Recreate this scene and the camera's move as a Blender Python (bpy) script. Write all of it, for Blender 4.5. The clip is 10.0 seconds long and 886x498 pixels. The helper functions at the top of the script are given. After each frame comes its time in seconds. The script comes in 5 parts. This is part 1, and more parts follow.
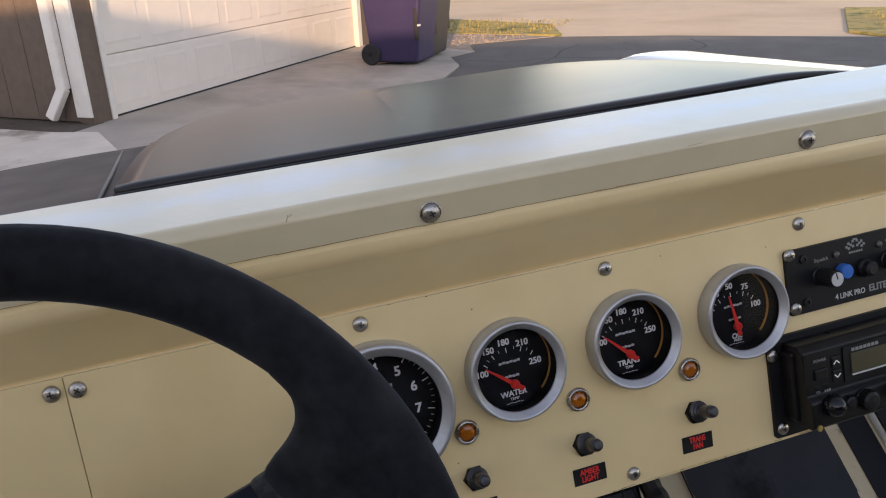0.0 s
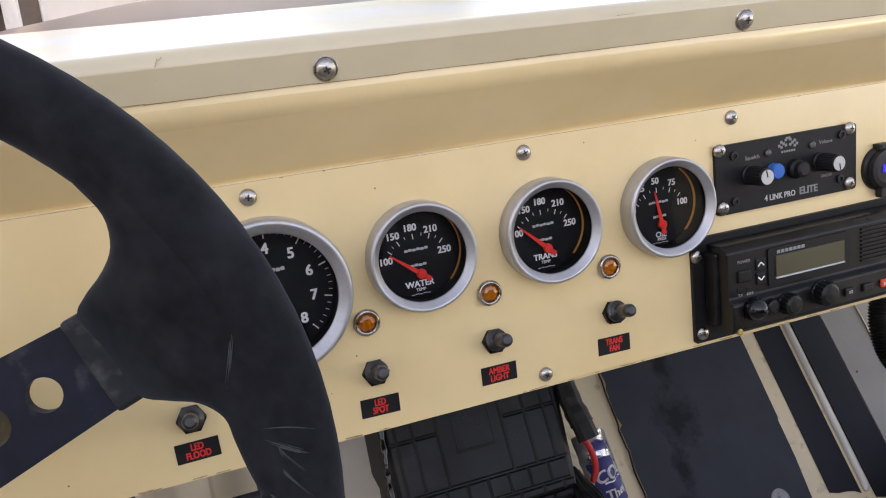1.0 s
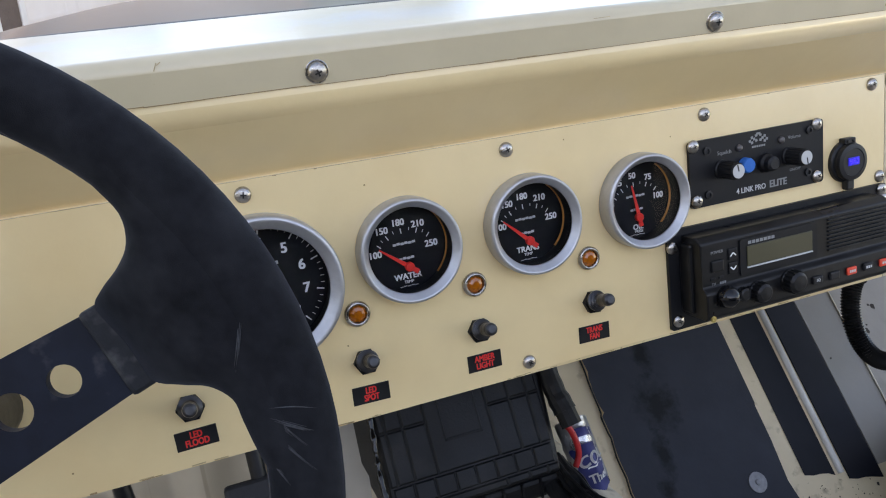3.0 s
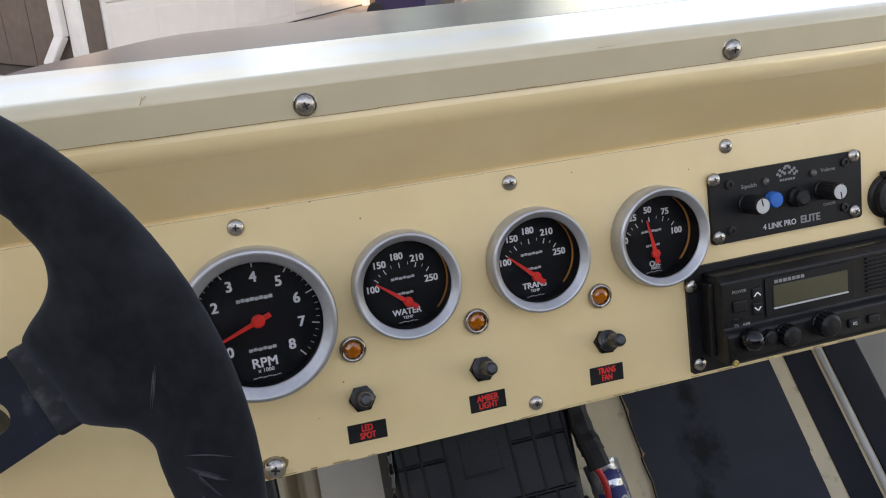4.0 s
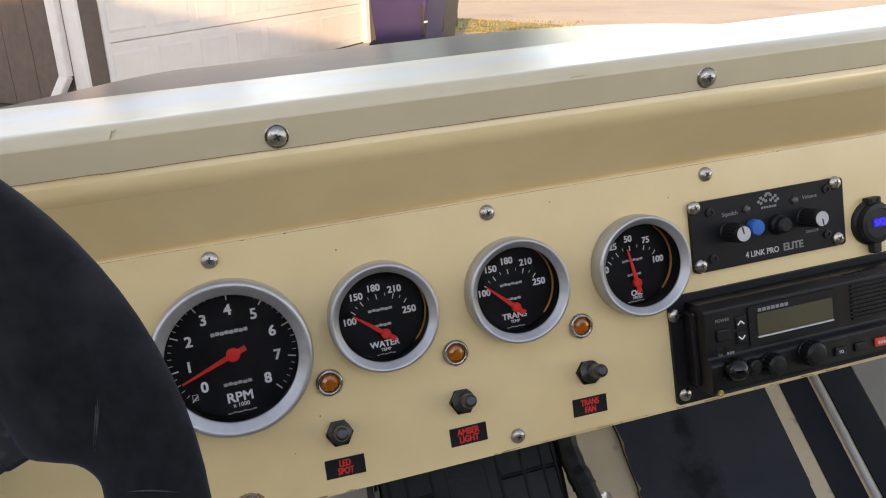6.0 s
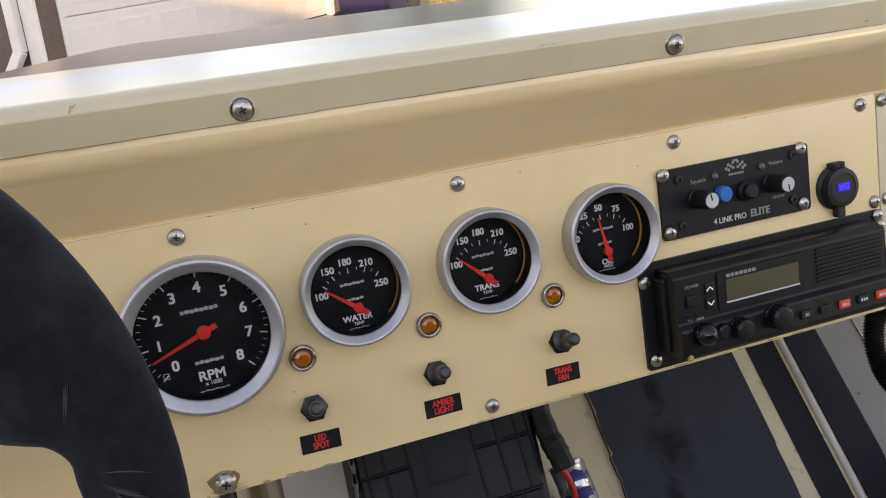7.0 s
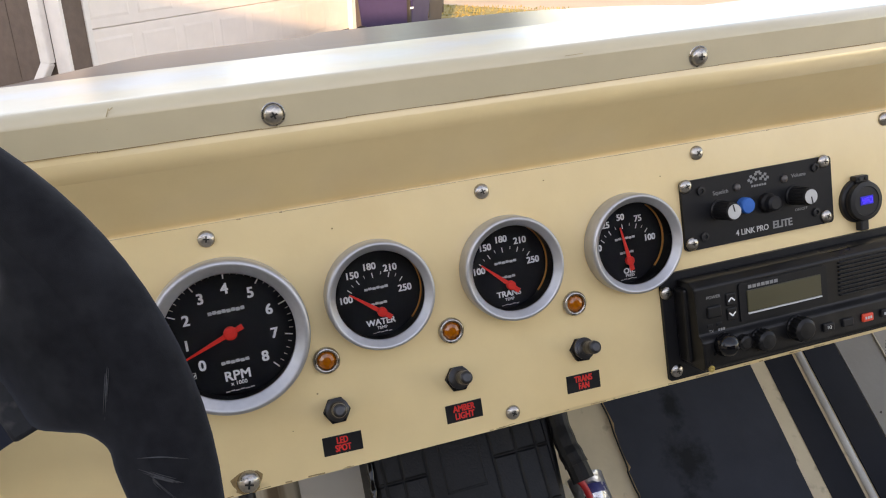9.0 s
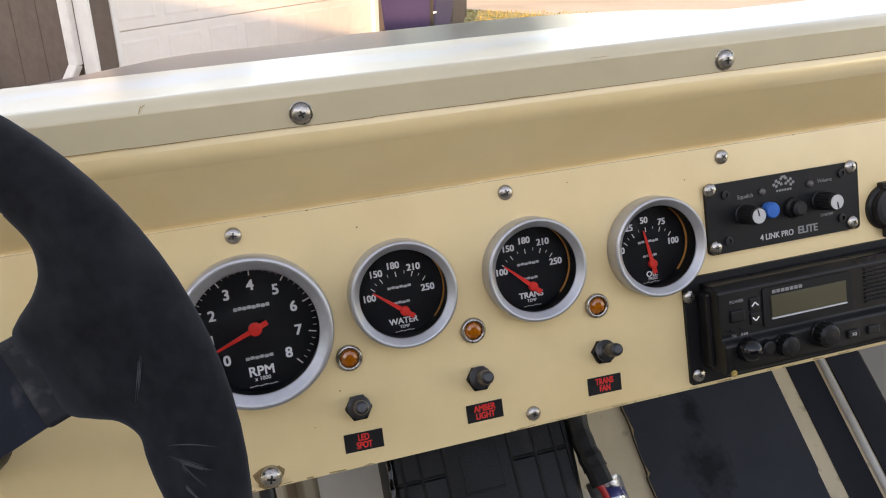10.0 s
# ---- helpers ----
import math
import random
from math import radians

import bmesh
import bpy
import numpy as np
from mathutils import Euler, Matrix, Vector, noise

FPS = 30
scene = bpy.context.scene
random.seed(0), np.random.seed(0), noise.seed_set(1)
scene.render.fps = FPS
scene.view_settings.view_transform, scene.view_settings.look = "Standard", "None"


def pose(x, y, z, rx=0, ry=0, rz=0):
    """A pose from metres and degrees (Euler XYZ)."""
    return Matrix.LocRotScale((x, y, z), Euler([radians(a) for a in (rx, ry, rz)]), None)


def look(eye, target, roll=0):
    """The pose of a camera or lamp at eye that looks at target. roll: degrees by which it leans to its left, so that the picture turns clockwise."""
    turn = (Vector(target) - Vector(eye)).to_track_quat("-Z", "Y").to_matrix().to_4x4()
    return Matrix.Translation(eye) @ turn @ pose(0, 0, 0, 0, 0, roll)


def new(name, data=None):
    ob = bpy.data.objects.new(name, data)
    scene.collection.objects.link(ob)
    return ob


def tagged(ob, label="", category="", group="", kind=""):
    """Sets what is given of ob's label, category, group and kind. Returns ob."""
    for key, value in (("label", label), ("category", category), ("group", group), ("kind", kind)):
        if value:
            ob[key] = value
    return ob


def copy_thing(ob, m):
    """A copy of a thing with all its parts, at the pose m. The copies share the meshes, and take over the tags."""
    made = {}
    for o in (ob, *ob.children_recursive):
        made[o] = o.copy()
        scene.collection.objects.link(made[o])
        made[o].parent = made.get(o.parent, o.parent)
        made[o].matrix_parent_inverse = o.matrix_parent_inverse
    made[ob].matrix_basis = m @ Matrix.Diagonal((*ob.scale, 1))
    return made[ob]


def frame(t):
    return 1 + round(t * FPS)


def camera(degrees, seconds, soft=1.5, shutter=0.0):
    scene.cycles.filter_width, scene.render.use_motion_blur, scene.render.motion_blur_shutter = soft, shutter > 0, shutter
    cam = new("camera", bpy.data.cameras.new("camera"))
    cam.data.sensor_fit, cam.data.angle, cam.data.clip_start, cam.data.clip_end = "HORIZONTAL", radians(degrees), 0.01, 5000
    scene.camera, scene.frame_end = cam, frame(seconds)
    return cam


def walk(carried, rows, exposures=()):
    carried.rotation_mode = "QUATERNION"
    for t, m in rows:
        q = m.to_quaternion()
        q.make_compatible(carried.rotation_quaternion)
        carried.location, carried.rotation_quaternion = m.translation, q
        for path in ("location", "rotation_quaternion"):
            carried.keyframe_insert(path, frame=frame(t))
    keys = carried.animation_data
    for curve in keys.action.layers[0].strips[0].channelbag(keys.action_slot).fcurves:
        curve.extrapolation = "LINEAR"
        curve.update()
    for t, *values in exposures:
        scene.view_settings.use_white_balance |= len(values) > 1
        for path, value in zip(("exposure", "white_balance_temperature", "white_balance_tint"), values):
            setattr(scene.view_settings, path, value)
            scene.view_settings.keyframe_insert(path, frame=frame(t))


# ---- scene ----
# The car stands nose-up and leans a little, so the dashboard's own axes (x along it, y ahead, z up its face) are laid into the world by CAR.
_up = Vector((0.06, -0.26, 1.0)).normalized()
_ex = (Vector((1, 0, 0)) - _up * _up.x).normalized()
_ey = _up.cross(_ex)
CAR = Matrix.Translation((0, 0, 1.12)) @ Matrix((_ex, _ey, _up)).to_4x4() @ Matrix.Translation((0, 0, -1.15))

EXPOSURES = [(0.0, 1.84, 10850, 25), (0.5, 2.34, 11650, 32), (1.0, 2.72, 11700, 28), (1.5, 2.83, 11250, 26), (2.0, 2.98, 9200, 28), (3.5, 2.39, 10250, 20), (4.5, 2.49, 11500, 24), (5.0, 2.54, 10900, 22), (5.5, 2.33, 11300, 22), (7.0, 2.44, 12000, 25), (7.5, 2.53, 12200, 25), (10.0, 2.54, 12000, 24)]
cam = camera(60.2, 10.0, soft=1.1)
PATH = [
    (0, (-0.2351, -0.4759, 1.2617), (0.2599, 1.4382, 0.9596), -9.49),
    (0.2, (-0.2061, -0.4719, 1.2435), (0.3473, 1.4189, 0.8990), -9.58),
    (0.5, (-0.1899, -0.4622, 1.2251), (0.3993, 1.4096, 0.8389), -8.36),
    (0.7, (-0.1870, -0.4569, 1.2106), (0.4069, 1.4083, 0.8004), -7.40),
    (1, (-0.2040, -0.4485, 1.2075), (0.3864, 1.4076, 0.7534), -7.03),
    (1.2, (-0.1989, -0.4507, 1.2082), (0.3824, 1.4007, 0.7240), -7.01),
    (1.5, (-0.1934, -0.4531, 1.2009), (0.4148, 1.3837, 0.6948), -7.38),
    (2, (-0.1983, -0.4587, 1.1980), (0.4465, 1.3549, 0.6546), -7.41),
    (2.2, (-0.1974, -0.4562, 1.2002), (0.4409, 1.3601, 0.6585), -7.27),
    (3.3, (-0.2152, -0.4712, 1.2182), (0.3944, 1.3824, 0.7792), -7.39),
    (3.5, (-0.2071, -0.4711, 1.2220), (0.3702, 1.3973, 0.8025), -7.56),
    (3.7, (-0.1865, -0.4736, 1.2223), (0.3360, 1.4139, 0.8170), -7.71),
    (4, (-0.1642, -0.4680, 1.2086), (0.3023, 1.4388, 0.8256), -7.59),
    (4.2, (-0.1495, -0.4563, 1.1960), (0.3708, 1.4315, 0.7889), -6.50),
    (4.5, (-0.1518, -0.4555, 1.1903), (0.4172, 1.4175, 0.7801), -5.28),
    (5, (-0.1530, -0.4624, 1.1907), (0.3906, 1.4328, 0.8549), -5.64),
    (5.5, (-0.1476, -0.4740, 1.2014), (0.3339, 1.4455, 0.9126), -7.32),
    (5.7, (-0.1479, -0.4720, 1.2035), (0.3187, 1.4516, 0.9164), -7.91),
    (6.8, (-0.1462, -0.4669, 1.2022), (0.3642, 1.4331, 0.8422), -8.96),
    (7, (-0.1482, -0.4666, 1.2028), (0.3867, 1.4237, 0.8279), -8.96),
    (7.5, (-0.1464, -0.4694, 1.2002), (0.3996, 1.4185, 0.8296), -8.67),
    (8, (-0.1470, -0.4716, 1.2010), (0.3947, 1.4193, 0.8389), -8.48),
    (8.5, (-0.1483, -0.4701, 1.2000), (0.3793, 1.4271, 0.8507), -8.51),
    (9, (-0.1547, -0.4721, 1.1993), (0.3450, 1.4359, 0.8678), -8.31),
    (9.5, (-0.1553, -0.4722, 1.1980), (0.3174, 1.4447, 0.8787), -8.04),
    (10, (-0.1583, -0.4748, 1.1974), (0.2949, 1.4479, 0.8841), -7.74),
]
walk(cam, [(t, CAR @ look(eye, target, roll)) for t, eye, target, roll in PATH], EXPOSURES)

# ---- world, sun, exposure ----
SUN_ELEV, SUN_AZ = radians(12), radians(20)          # azimuth of the light's travel, from +y towards +x
world = bpy.data.worlds.new("world")
scene.world = world
world.use_nodes = True
_n = world.node_tree.nodes
_sky = _n.new("ShaderNodeTexSky")
_sky.sky_type, _sky.sun_disc = "NISHITA", False
_sky.air_density, _sky.dust_density, _sky.ozone_density = 0.80, 0.12, 2.8
_sky.sun_elevation, _sky.sun_rotation = SUN_ELEV, SUN_AZ + math.pi
_tc, _map, _cl, _rg, _hs = (_n.new("ShaderNode" + k) for k in ("TexCoord", "Mapping", "TexNoise", "MapRange", "HueSaturation"))
_map.inputs["Scale"].default_value = (1.0, 1.0, 2.6)                # thin high cloud, drawn out along the horizon
_cl.inputs["Scale"].default_value, _cl.inputs["Detail"].default_value, _cl.inputs["Roughness"].default_value = 2.6, 5, 0.55
_rg.inputs[1].default_value, _rg.inputs[2].default_value = 0.46, 0.66
_rg.inputs[3].default_value, _rg.inputs[4].default_value = 0.0, 1.0
_hs.inputs["Saturation"].default_value, _hs.inputs["Value"].default_value = 0.60, 1.25
for a, b in ((_tc.outputs["Generated"], _map.inputs[0]), (_map.outputs[0], _cl.inputs["Vector"]), (_cl.outputs["Fac"], _rg.inputs[0]), (_rg.outputs[0], _hs.inputs["Fac"]), (_sky.outputs[0], _hs.inputs["Color"]), (_hs.outputs[0], _n["Background"].inputs[0])):
    world.node_tree.links.new(a, b)
_n["Background"].inputs[1].default_value = 0.15
_lamp = bpy.data.lights.new("sun", "SUN")
_lamp.energy, _lamp.angle, _lamp.color = 1.3, radians(0.5), (1.0, 0.87, 0.70)
_travel = Vector((math.sin(SUN_AZ) * math.cos(SUN_ELEV), math.cos(SUN_AZ) * math.cos(SUN_ELEV), -math.sin(SUN_ELEV)))
new("sun", _lamp).matrix_world = Matrix.Translation((0, 0, 30)) @ _travel.to_track_quat("-Z", "Y").to_matrix().to_4x4()


# ---- materials ----
def mat(name, base, rough=0.5, metal=0.0, vary=0.08, scale=60.0, bump=0.0, bump_scale=400.0, spots=None, coat=0.0, rvary=0.1, spec=0.5):
    """A node material: the base colour with variation at two scales, optional spots (colour, scale, threshold), fine relief."""
    m = bpy.data.materials.new(name)
    m.use_nodes = True
    nt = m.node_tree
    b = nt.nodes["Principled BSDF"]
    link = nt.links.new
    tc = nt.nodes.new("ShaderNodeTexCoord")
    big, fine = nt.nodes.new("ShaderNodeTexNoise"), nt.nodes.new("ShaderNodeTexNoise")
    big.inputs["Scale"].default_value, big.inputs["Detail"].default_value = scale * 0.12, 4
    fine.inputs["Scale"].default_value, fine.inputs["Detail"].default_value = scale, 6
    add = nt.nodes.new("ShaderNodeMath")
    add.operation = "ADD"
    for k, nz in enumerate((big, fine)):
        link(tc.outputs["Object"], nz.inputs["Vector"])
        link(nz.outputs["Fac"], add.inputs[k])
    ramp = nt.nodes.new("ShaderNodeMapRange")
    ramp.inputs[1].default_value, ramp.inputs[2].default_value = 0.6, 1.4
    ramp.inputs[3].default_value, ramp.inputs[4].default_value = 1 - vary, 1 + vary
    link(add.outputs[0], ramp.inputs[0])
    mul = nt.nodes.new("ShaderNodeVectorMath")
    mul.operation = "SCALE"
    mul.inputs[0].default_value = base
    link(ramp.outputs[0], mul.inputs["Scale"])
    colour = mul.outputs[0]
    if spots:
        tint, s_scale, low, high = spots
        sp = nt.nodes.new("ShaderNodeTexNoise")
        sp.inputs["Scale"].default_value, sp.inputs["Detail"].default_value = s_scale, 8
        link(tc.outputs["Object"], sp.inputs["Vector"])
        sr = nt.nodes.new("ShaderNodeMapRange")
        sr.inputs[1].default_value, sr.inputs[2].default_value = low, high
        link(sp.outputs["Fac"], sr.inputs[0])
        mix = nt.nodes.new("ShaderNodeMix")
        mix.data_type = "RGBA"
        link(sr.outputs[0], mix.inputs[0])
        link(colour, mix.inputs[6])
        mix.inputs[7].default_value = (*tint, 1)
        colour = mix.outputs[2]
    link(colour, b.inputs["Base Color"])
    b.inputs["Metallic"].default_value = metal
    b.inputs["Specular IOR Level"].default_value = spec
    rr = nt.nodes.new("ShaderNodeMapRange")
    rr.inputs[1].default_value, rr.inputs[2].default_value = 0.3, 0.7
    rr.inputs[3].default_value, rr.inputs[4].default_value = max(0.02, rough * (1 - rvary)), min(1, rough * (1 + rvary))
    rr.interpolation_type = "SMOOTHERSTEP"
    link(big.outputs["Fac"], rr.inputs[0])
    link(rr.outputs[0], b.inputs["Roughness"])
    b.inputs["Coat Weight"].default_value, b.inputs["Coat Roughness"].default_value = coat, 0.08
    if bump:
        bn, bp = nt.nodes.new("ShaderNodeTexNoise"), nt.nodes.new("ShaderNodeBump")
        bn.inputs["Scale"].default_value, bn.inputs["Detail"].default_value = bump_scale, 5
        link(tc.outputs["Object"], bn.inputs["Vector"])
        link(bn.outputs["Fac"], bp.inputs["Height"])
        bp.inputs["Strength"].default_value, bp.inputs["Distance"].default_value = bump, 0.4 / bump_scale
        link(bp.outputs[0], b.inputs["Normal"])
    return m


def stain(m, centre, size, colour, spread=0.9, amount=0.8, grain=40.0):
    """A blotch with a ragged outline in the material's base colour, at a place of the object."""
    nt = m.node_tree
    link = nt.links.new
    b = nt.nodes["Principled BSDF"]
    old = b.inputs["Base Color"].links[0].from_socket
    tc, mp, ln, nz = (nt.nodes.new("ShaderNode" + k) for k in ("TexCoord", "Mapping", "VectorMath", "TexNoise"))
    mp.vector_type = "TEXTURE"
    mp.inputs["Location"].default_value, mp.inputs["Scale"].default_value = centre, size
    link(tc.outputs["Object"], mp.inputs["Vector"])
    ln.operation = "LENGTH"
    link(mp.outputs[0], ln.inputs[0])
    nz.inputs["Scale"].default_value, nz.inputs["Detail"].default_value, nz.inputs["Roughness"].default_value = grain, 6, 0.65
    link(tc.outputs["Object"], nz.inputs["Vector"])
    add, rng_node, mix = nt.nodes.new("ShaderNodeMath"), nt.nodes.new("ShaderNodeMapRange"), nt.nodes.new("ShaderNodeMix")
    add.operation = "MULTIPLY_ADD"
    link(nz.outputs["Fac"], add.inputs[0])
    add.inputs[1].default_value = spread * 2
    link(ln.outputs["Value"], add.inputs[2])
    rng_node.inputs[1].default_value, rng_node.inputs[2].default_value = spread + 1.0, spread + 0.25
    rng_node.inputs[3].default_value, rng_node.inputs[4].default_value = 0, amount
    link(add.outputs[0], rng_node.inputs[0])
    mix.data_type = "RGBA"
    link(rng_node.outputs[0], mix.inputs[0])
    link(old, mix.inputs[6])
    mix.inputs[7].default_value = (*colour, 1)
    link(mix.outputs[2], b.inputs["Base Color"])


def glowing(name, colour, strength):
    m = mat(name, colour, 0.4)
    b = m.node_tree.nodes["Principled BSDF"]
    b.inputs["Emission Color"].default_value, b.inputs["Emission Strength"].default_value = (*colour, 1), strength
    return m


def clear(name, colour=(1, 1, 1), rough=0.0, ior=1.45):
    m = bpy.data.materials.new(name)
    m.use_nodes = True
    b = m.node_tree.nodes["Principled BSDF"]
    b.inputs["Base Color"].default_value = (*colour, 1)
    b.inputs["Transmission Weight"].default_value, b.inputs["Roughness"].default_value, b.inputs["IOR"].default_value = 1, rough, ior
    return m


CREAM = mat("cream_paint", (0.83, 0.618, 0.330), 0.30, vary=0.035, scale=45, bump=0.05, bump_scale=160, spots=((0.74, 0.515, 0.255), 9, 0.50, 0.85), coat=1.0, rvary=0.0)
for _c, _s in (((0.02, -0.033, 1.2085), (0.10, 0.02, 0.0016)), ((-0.11, -0.033, 1.2083), (0.06, 0.02, 0.0011)), ((-0.06, 0.0, 1.1595), (0.09, 0.02, 0.0012)), ((0.06, 0.0, 0.9885), (0.07, 0.03, 0.0016)), ((-0.177, 0.0, 0.9900), (0.013, 0.02, 0.004))):
    stain(CREAM, _c, _s, (0.42, 0.29, 0.15), spread=0.5, amount=0.45, grain=130)
RAIL = mat("pale_cream_rail_paint", (0.60, 0.50, 0.33), 0.30, vary=0.05, scale=45, bump=0.05, bump_scale=160, spots=((0.53, 0.43, 0.27), 9, 0.50, 0.85), coat=0.55, rvary=0.0)


def wiped(m, low, high, wave):
    """A clear coat dulled in drawn-out smears of dust, over sheet metal that is not quite flat."""
    nt = m.node_tree
    b = nt.nodes["Principled BSDF"]
    tc, mp, nz, rr, wn, bp = (nt.nodes.new("ShaderNode" + k) for k in ("TexCoord", "Mapping", "TexNoise", "MapRange", "TexNoise", "Bump"))
    mp.inputs["Scale"].default_value = (5, 26, 26)
    mp.inputs["Rotation"].default_value = (0, 0, 0.35)
    nz.inputs["Scale"].default_value, nz.inputs["Detail"].default_value = 1.0, 7
    rr.inputs[1].default_value, rr.inputs[2].default_value, rr.inputs[3].default_value, rr.inputs[4].default_value = 0.38, 0.62, low, high
    wn.inputs["Scale"].default_value, wn.inputs["Detail"].default_value = 14, 2
    bp.inputs["Strength"].default_value, bp.inputs["Distance"].default_value = 1.0, wave
    for a, c in ((tc.outputs["Object"], mp.inputs["Vector"]), (mp.outputs[0], nz.inputs["Vector"]), (nz.outputs["Fac"], rr.inputs[0]), (rr.outputs[0], b.inputs["Coat Roughness"]), (tc.outputs["Object"], wn.inputs["Vector"]), (wn.outputs["Fac"], bp.inputs["Height"]), (bp.outputs[0], b.inputs["Coat Normal"])):
        nt.links.new(a, c)


wiped(CREAM, 0.12, 0.22, 0.0006)
wiped(RAIL, 0.15, 0.25, 0.0005)
# Dust smears on the ledge, tinted blue to carry the sky's reflection.
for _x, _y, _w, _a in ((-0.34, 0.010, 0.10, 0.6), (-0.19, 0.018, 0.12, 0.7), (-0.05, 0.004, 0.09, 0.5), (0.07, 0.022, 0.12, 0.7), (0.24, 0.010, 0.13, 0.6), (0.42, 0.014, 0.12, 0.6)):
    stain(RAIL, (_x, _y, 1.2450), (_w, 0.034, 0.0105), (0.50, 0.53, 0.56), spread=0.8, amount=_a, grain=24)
CREAM_IN = mat("cream_floor_paint", (0.66, 0.575, 0.44), 0.5, vary=0.10, scale=30, bump=0.1, bump_scale=120, spots=((0.22, 0.175, 0.13), 34, 0.58, 0.76))
stain(CREAM_IN, (0.54, 0.235, 0.52), (0.06, 0.05, 0.03), (0.14, 0.105, 0.07), amount=0.5, grain=90)
TOE_CREAM = mat("worn_cream_toe_board", (0.66, 0.53, 0.345), 0.5, vary=0.10, scale=30, bump=0.1, bump_scale=120, spots=((0.22, 0.16, 0.10), 44, 0.58, 0.78))
WALL_TAN = mat("stained_tan_paint", (0.56, 0.48, 0.36), 0.55, vary=0.16, scale=16, bump=0.1, bump_scale=120, spots=((0.10, 0.08, 0.055), 14, 0.58, 0.74))
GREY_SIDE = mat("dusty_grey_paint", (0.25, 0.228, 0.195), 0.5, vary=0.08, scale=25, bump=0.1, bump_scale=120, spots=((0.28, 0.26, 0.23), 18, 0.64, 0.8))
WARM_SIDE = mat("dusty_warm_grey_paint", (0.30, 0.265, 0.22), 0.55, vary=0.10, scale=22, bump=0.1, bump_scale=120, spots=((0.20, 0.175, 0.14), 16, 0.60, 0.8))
GREY_IN = mat("pale_grey_paint", (0.60, 0.57, 0.52), 0.5, vary=0.08, scale=25, bump=0.1, bump_scale=120, spots=((0.36, 0.33, 0.29), 18, 0.64, 0.8))


def streaks(m, scale, colour, low, high):
    """Runs of discolouration drawn out along one axis in the material's base colour."""
    nt = m.node_tree
    b = nt.nodes["Principled BSDF"]
    old = b.inputs["Base Color"].links[0].from_socket
    tc, mp, nz, rr, mix = (nt.nodes.new("ShaderNode" + k) for k in ("TexCoord", "Mapping", "TexNoise", "MapRange", "Mix"))
    mp.inputs["Scale"].default_value = scale
    nz.inputs["Scale"].default_value, nz.inputs["Detail"].default_value = 1.0, 4
    rr.inputs[1].default_value, rr.inputs[2].default_value, rr.inputs[4].default_value = low, high, 0.9
    mix.data_type = "RGBA"
    mix.inputs[7].default_value = (*colour, 1)
    for a, c in ((tc.outputs["Object"], mp.inputs["Vector"]), (mp.outputs[0], nz.inputs["Vector"]), (nz.outputs["Fac"], rr.inputs[0]), (rr.outputs[0], mix.inputs[0]), (old, mix.inputs[6]), (mix.outputs[2], b.inputs["Base Color"])):
        nt.links.new(a, c)


streaks(WALL_TAN, (55, 4, 2.2), (0.17, 0.10, 0.045), 0.50, 0.66)
CRACK = mat("brown_seam_dirt", (0.44, 0.32, 0.17), 0.8, vary=0.4, scale=250)
SEAM = mat("split_paint_seam", (0.30, 0.185, 0.08), 0.85, vary=0.4, scale=250)
CHIP = mat("bare_primer", (0.30, 0.19, 0.09), 0.8, vary=0.3, scale=400)
SUEDE = mat("black_suede", (0.0110, 0.0114, 0.0130), 0.9, vary=0.5, scale=200, bump=0.5, bump_scale=2600, spots=((0.030, 0.031, 0.034), 30, 0.50, 0.85), spec=0.08)
_b = SUEDE.node_tree.nodes["Principled BSDF"]
_b.inputs["Sheen Weight"].default_value, _b.inputs["Sheen Roughness"].default_value = 0.08, 0.40
_b.inputs["Sheen Tint"].default_value = (0.62, 0.72, 0.90, 1)
SCUFF = mat("worn_suede", (0.046, 0.048, 0.052), 0.95, vary=0.5, scale=700)
SPOKE = mat("anodised_black_spoke", (0.0085, 0.0115, 0.0195), 0.5, vary=0.3, scale=110, bump=0.1, bump_scale=500, spots=((0.055, 0.056, 0.06), 75, 0.60, 0.74), spec=0.14)
COLLAR = mat("worn_leather_collar", (0.013, 0.014, 0.016), 0.7, vary=0.4, scale=220, bump=0.3, bump_scale=900, spots=((0.06, 0.06, 0.058), 130, 0.52, 0.72), spec=0.25)
BLACK = mat("black_plastic", (0.008, 0.008, 0.009), 0.45, vary=0.2, scale=200, bump=0.15, bump_scale=900, rvary=0.2, spec=0.35)
BLACK_PLATE = mat("black_powder_coat", (0.0075, 0.0075, 0.0085), 0.5, vary=0.15, scale=200, bump=0.2, bump_scale=1500, spec=0.24)
RUBBER = mat("black_rubber", (0.018, 0.019, 0.022), 0.55, vary=0.3, scale=180, bump=0.2, bump_scale=700, spots=((0.055, 0.055, 0.055), 120, 0.62, 0.8), spec=0.4)
BOOT = mat("dusty_black_rubber", (0.012, 0.012, 0.014), 0.30, vary=0.3, scale=180, bump=0.2, bump_scale=700, spots=((0.05, 0.05, 0.05), 150, 0.60, 0.76), spec=0.6)
NUT = mat("black_hex_nut", (0.0035, 0.0035, 0.004), 0.42, vary=0.3, scale=180, spec=0.12)
DIAL = mat("dial_black", (0.006, 0.006, 0.007), 0.65, vary=0.1, scale=300, spec=0.2)
INK = mat("dial_white", (0.80, 0.80, 0.78), 0.6, vary=0.03, scale=300)
GLOSS_BLACK = mat("gloss_black_plastic", (0.004, 0.004, 0.005), 0.10, vary=0.1, coat=0.15, spec=0.35)
CAP_GREY = mat("grey_white_plastic", (0.48, 0.48, 0.46), 0.5, vary=0.05)
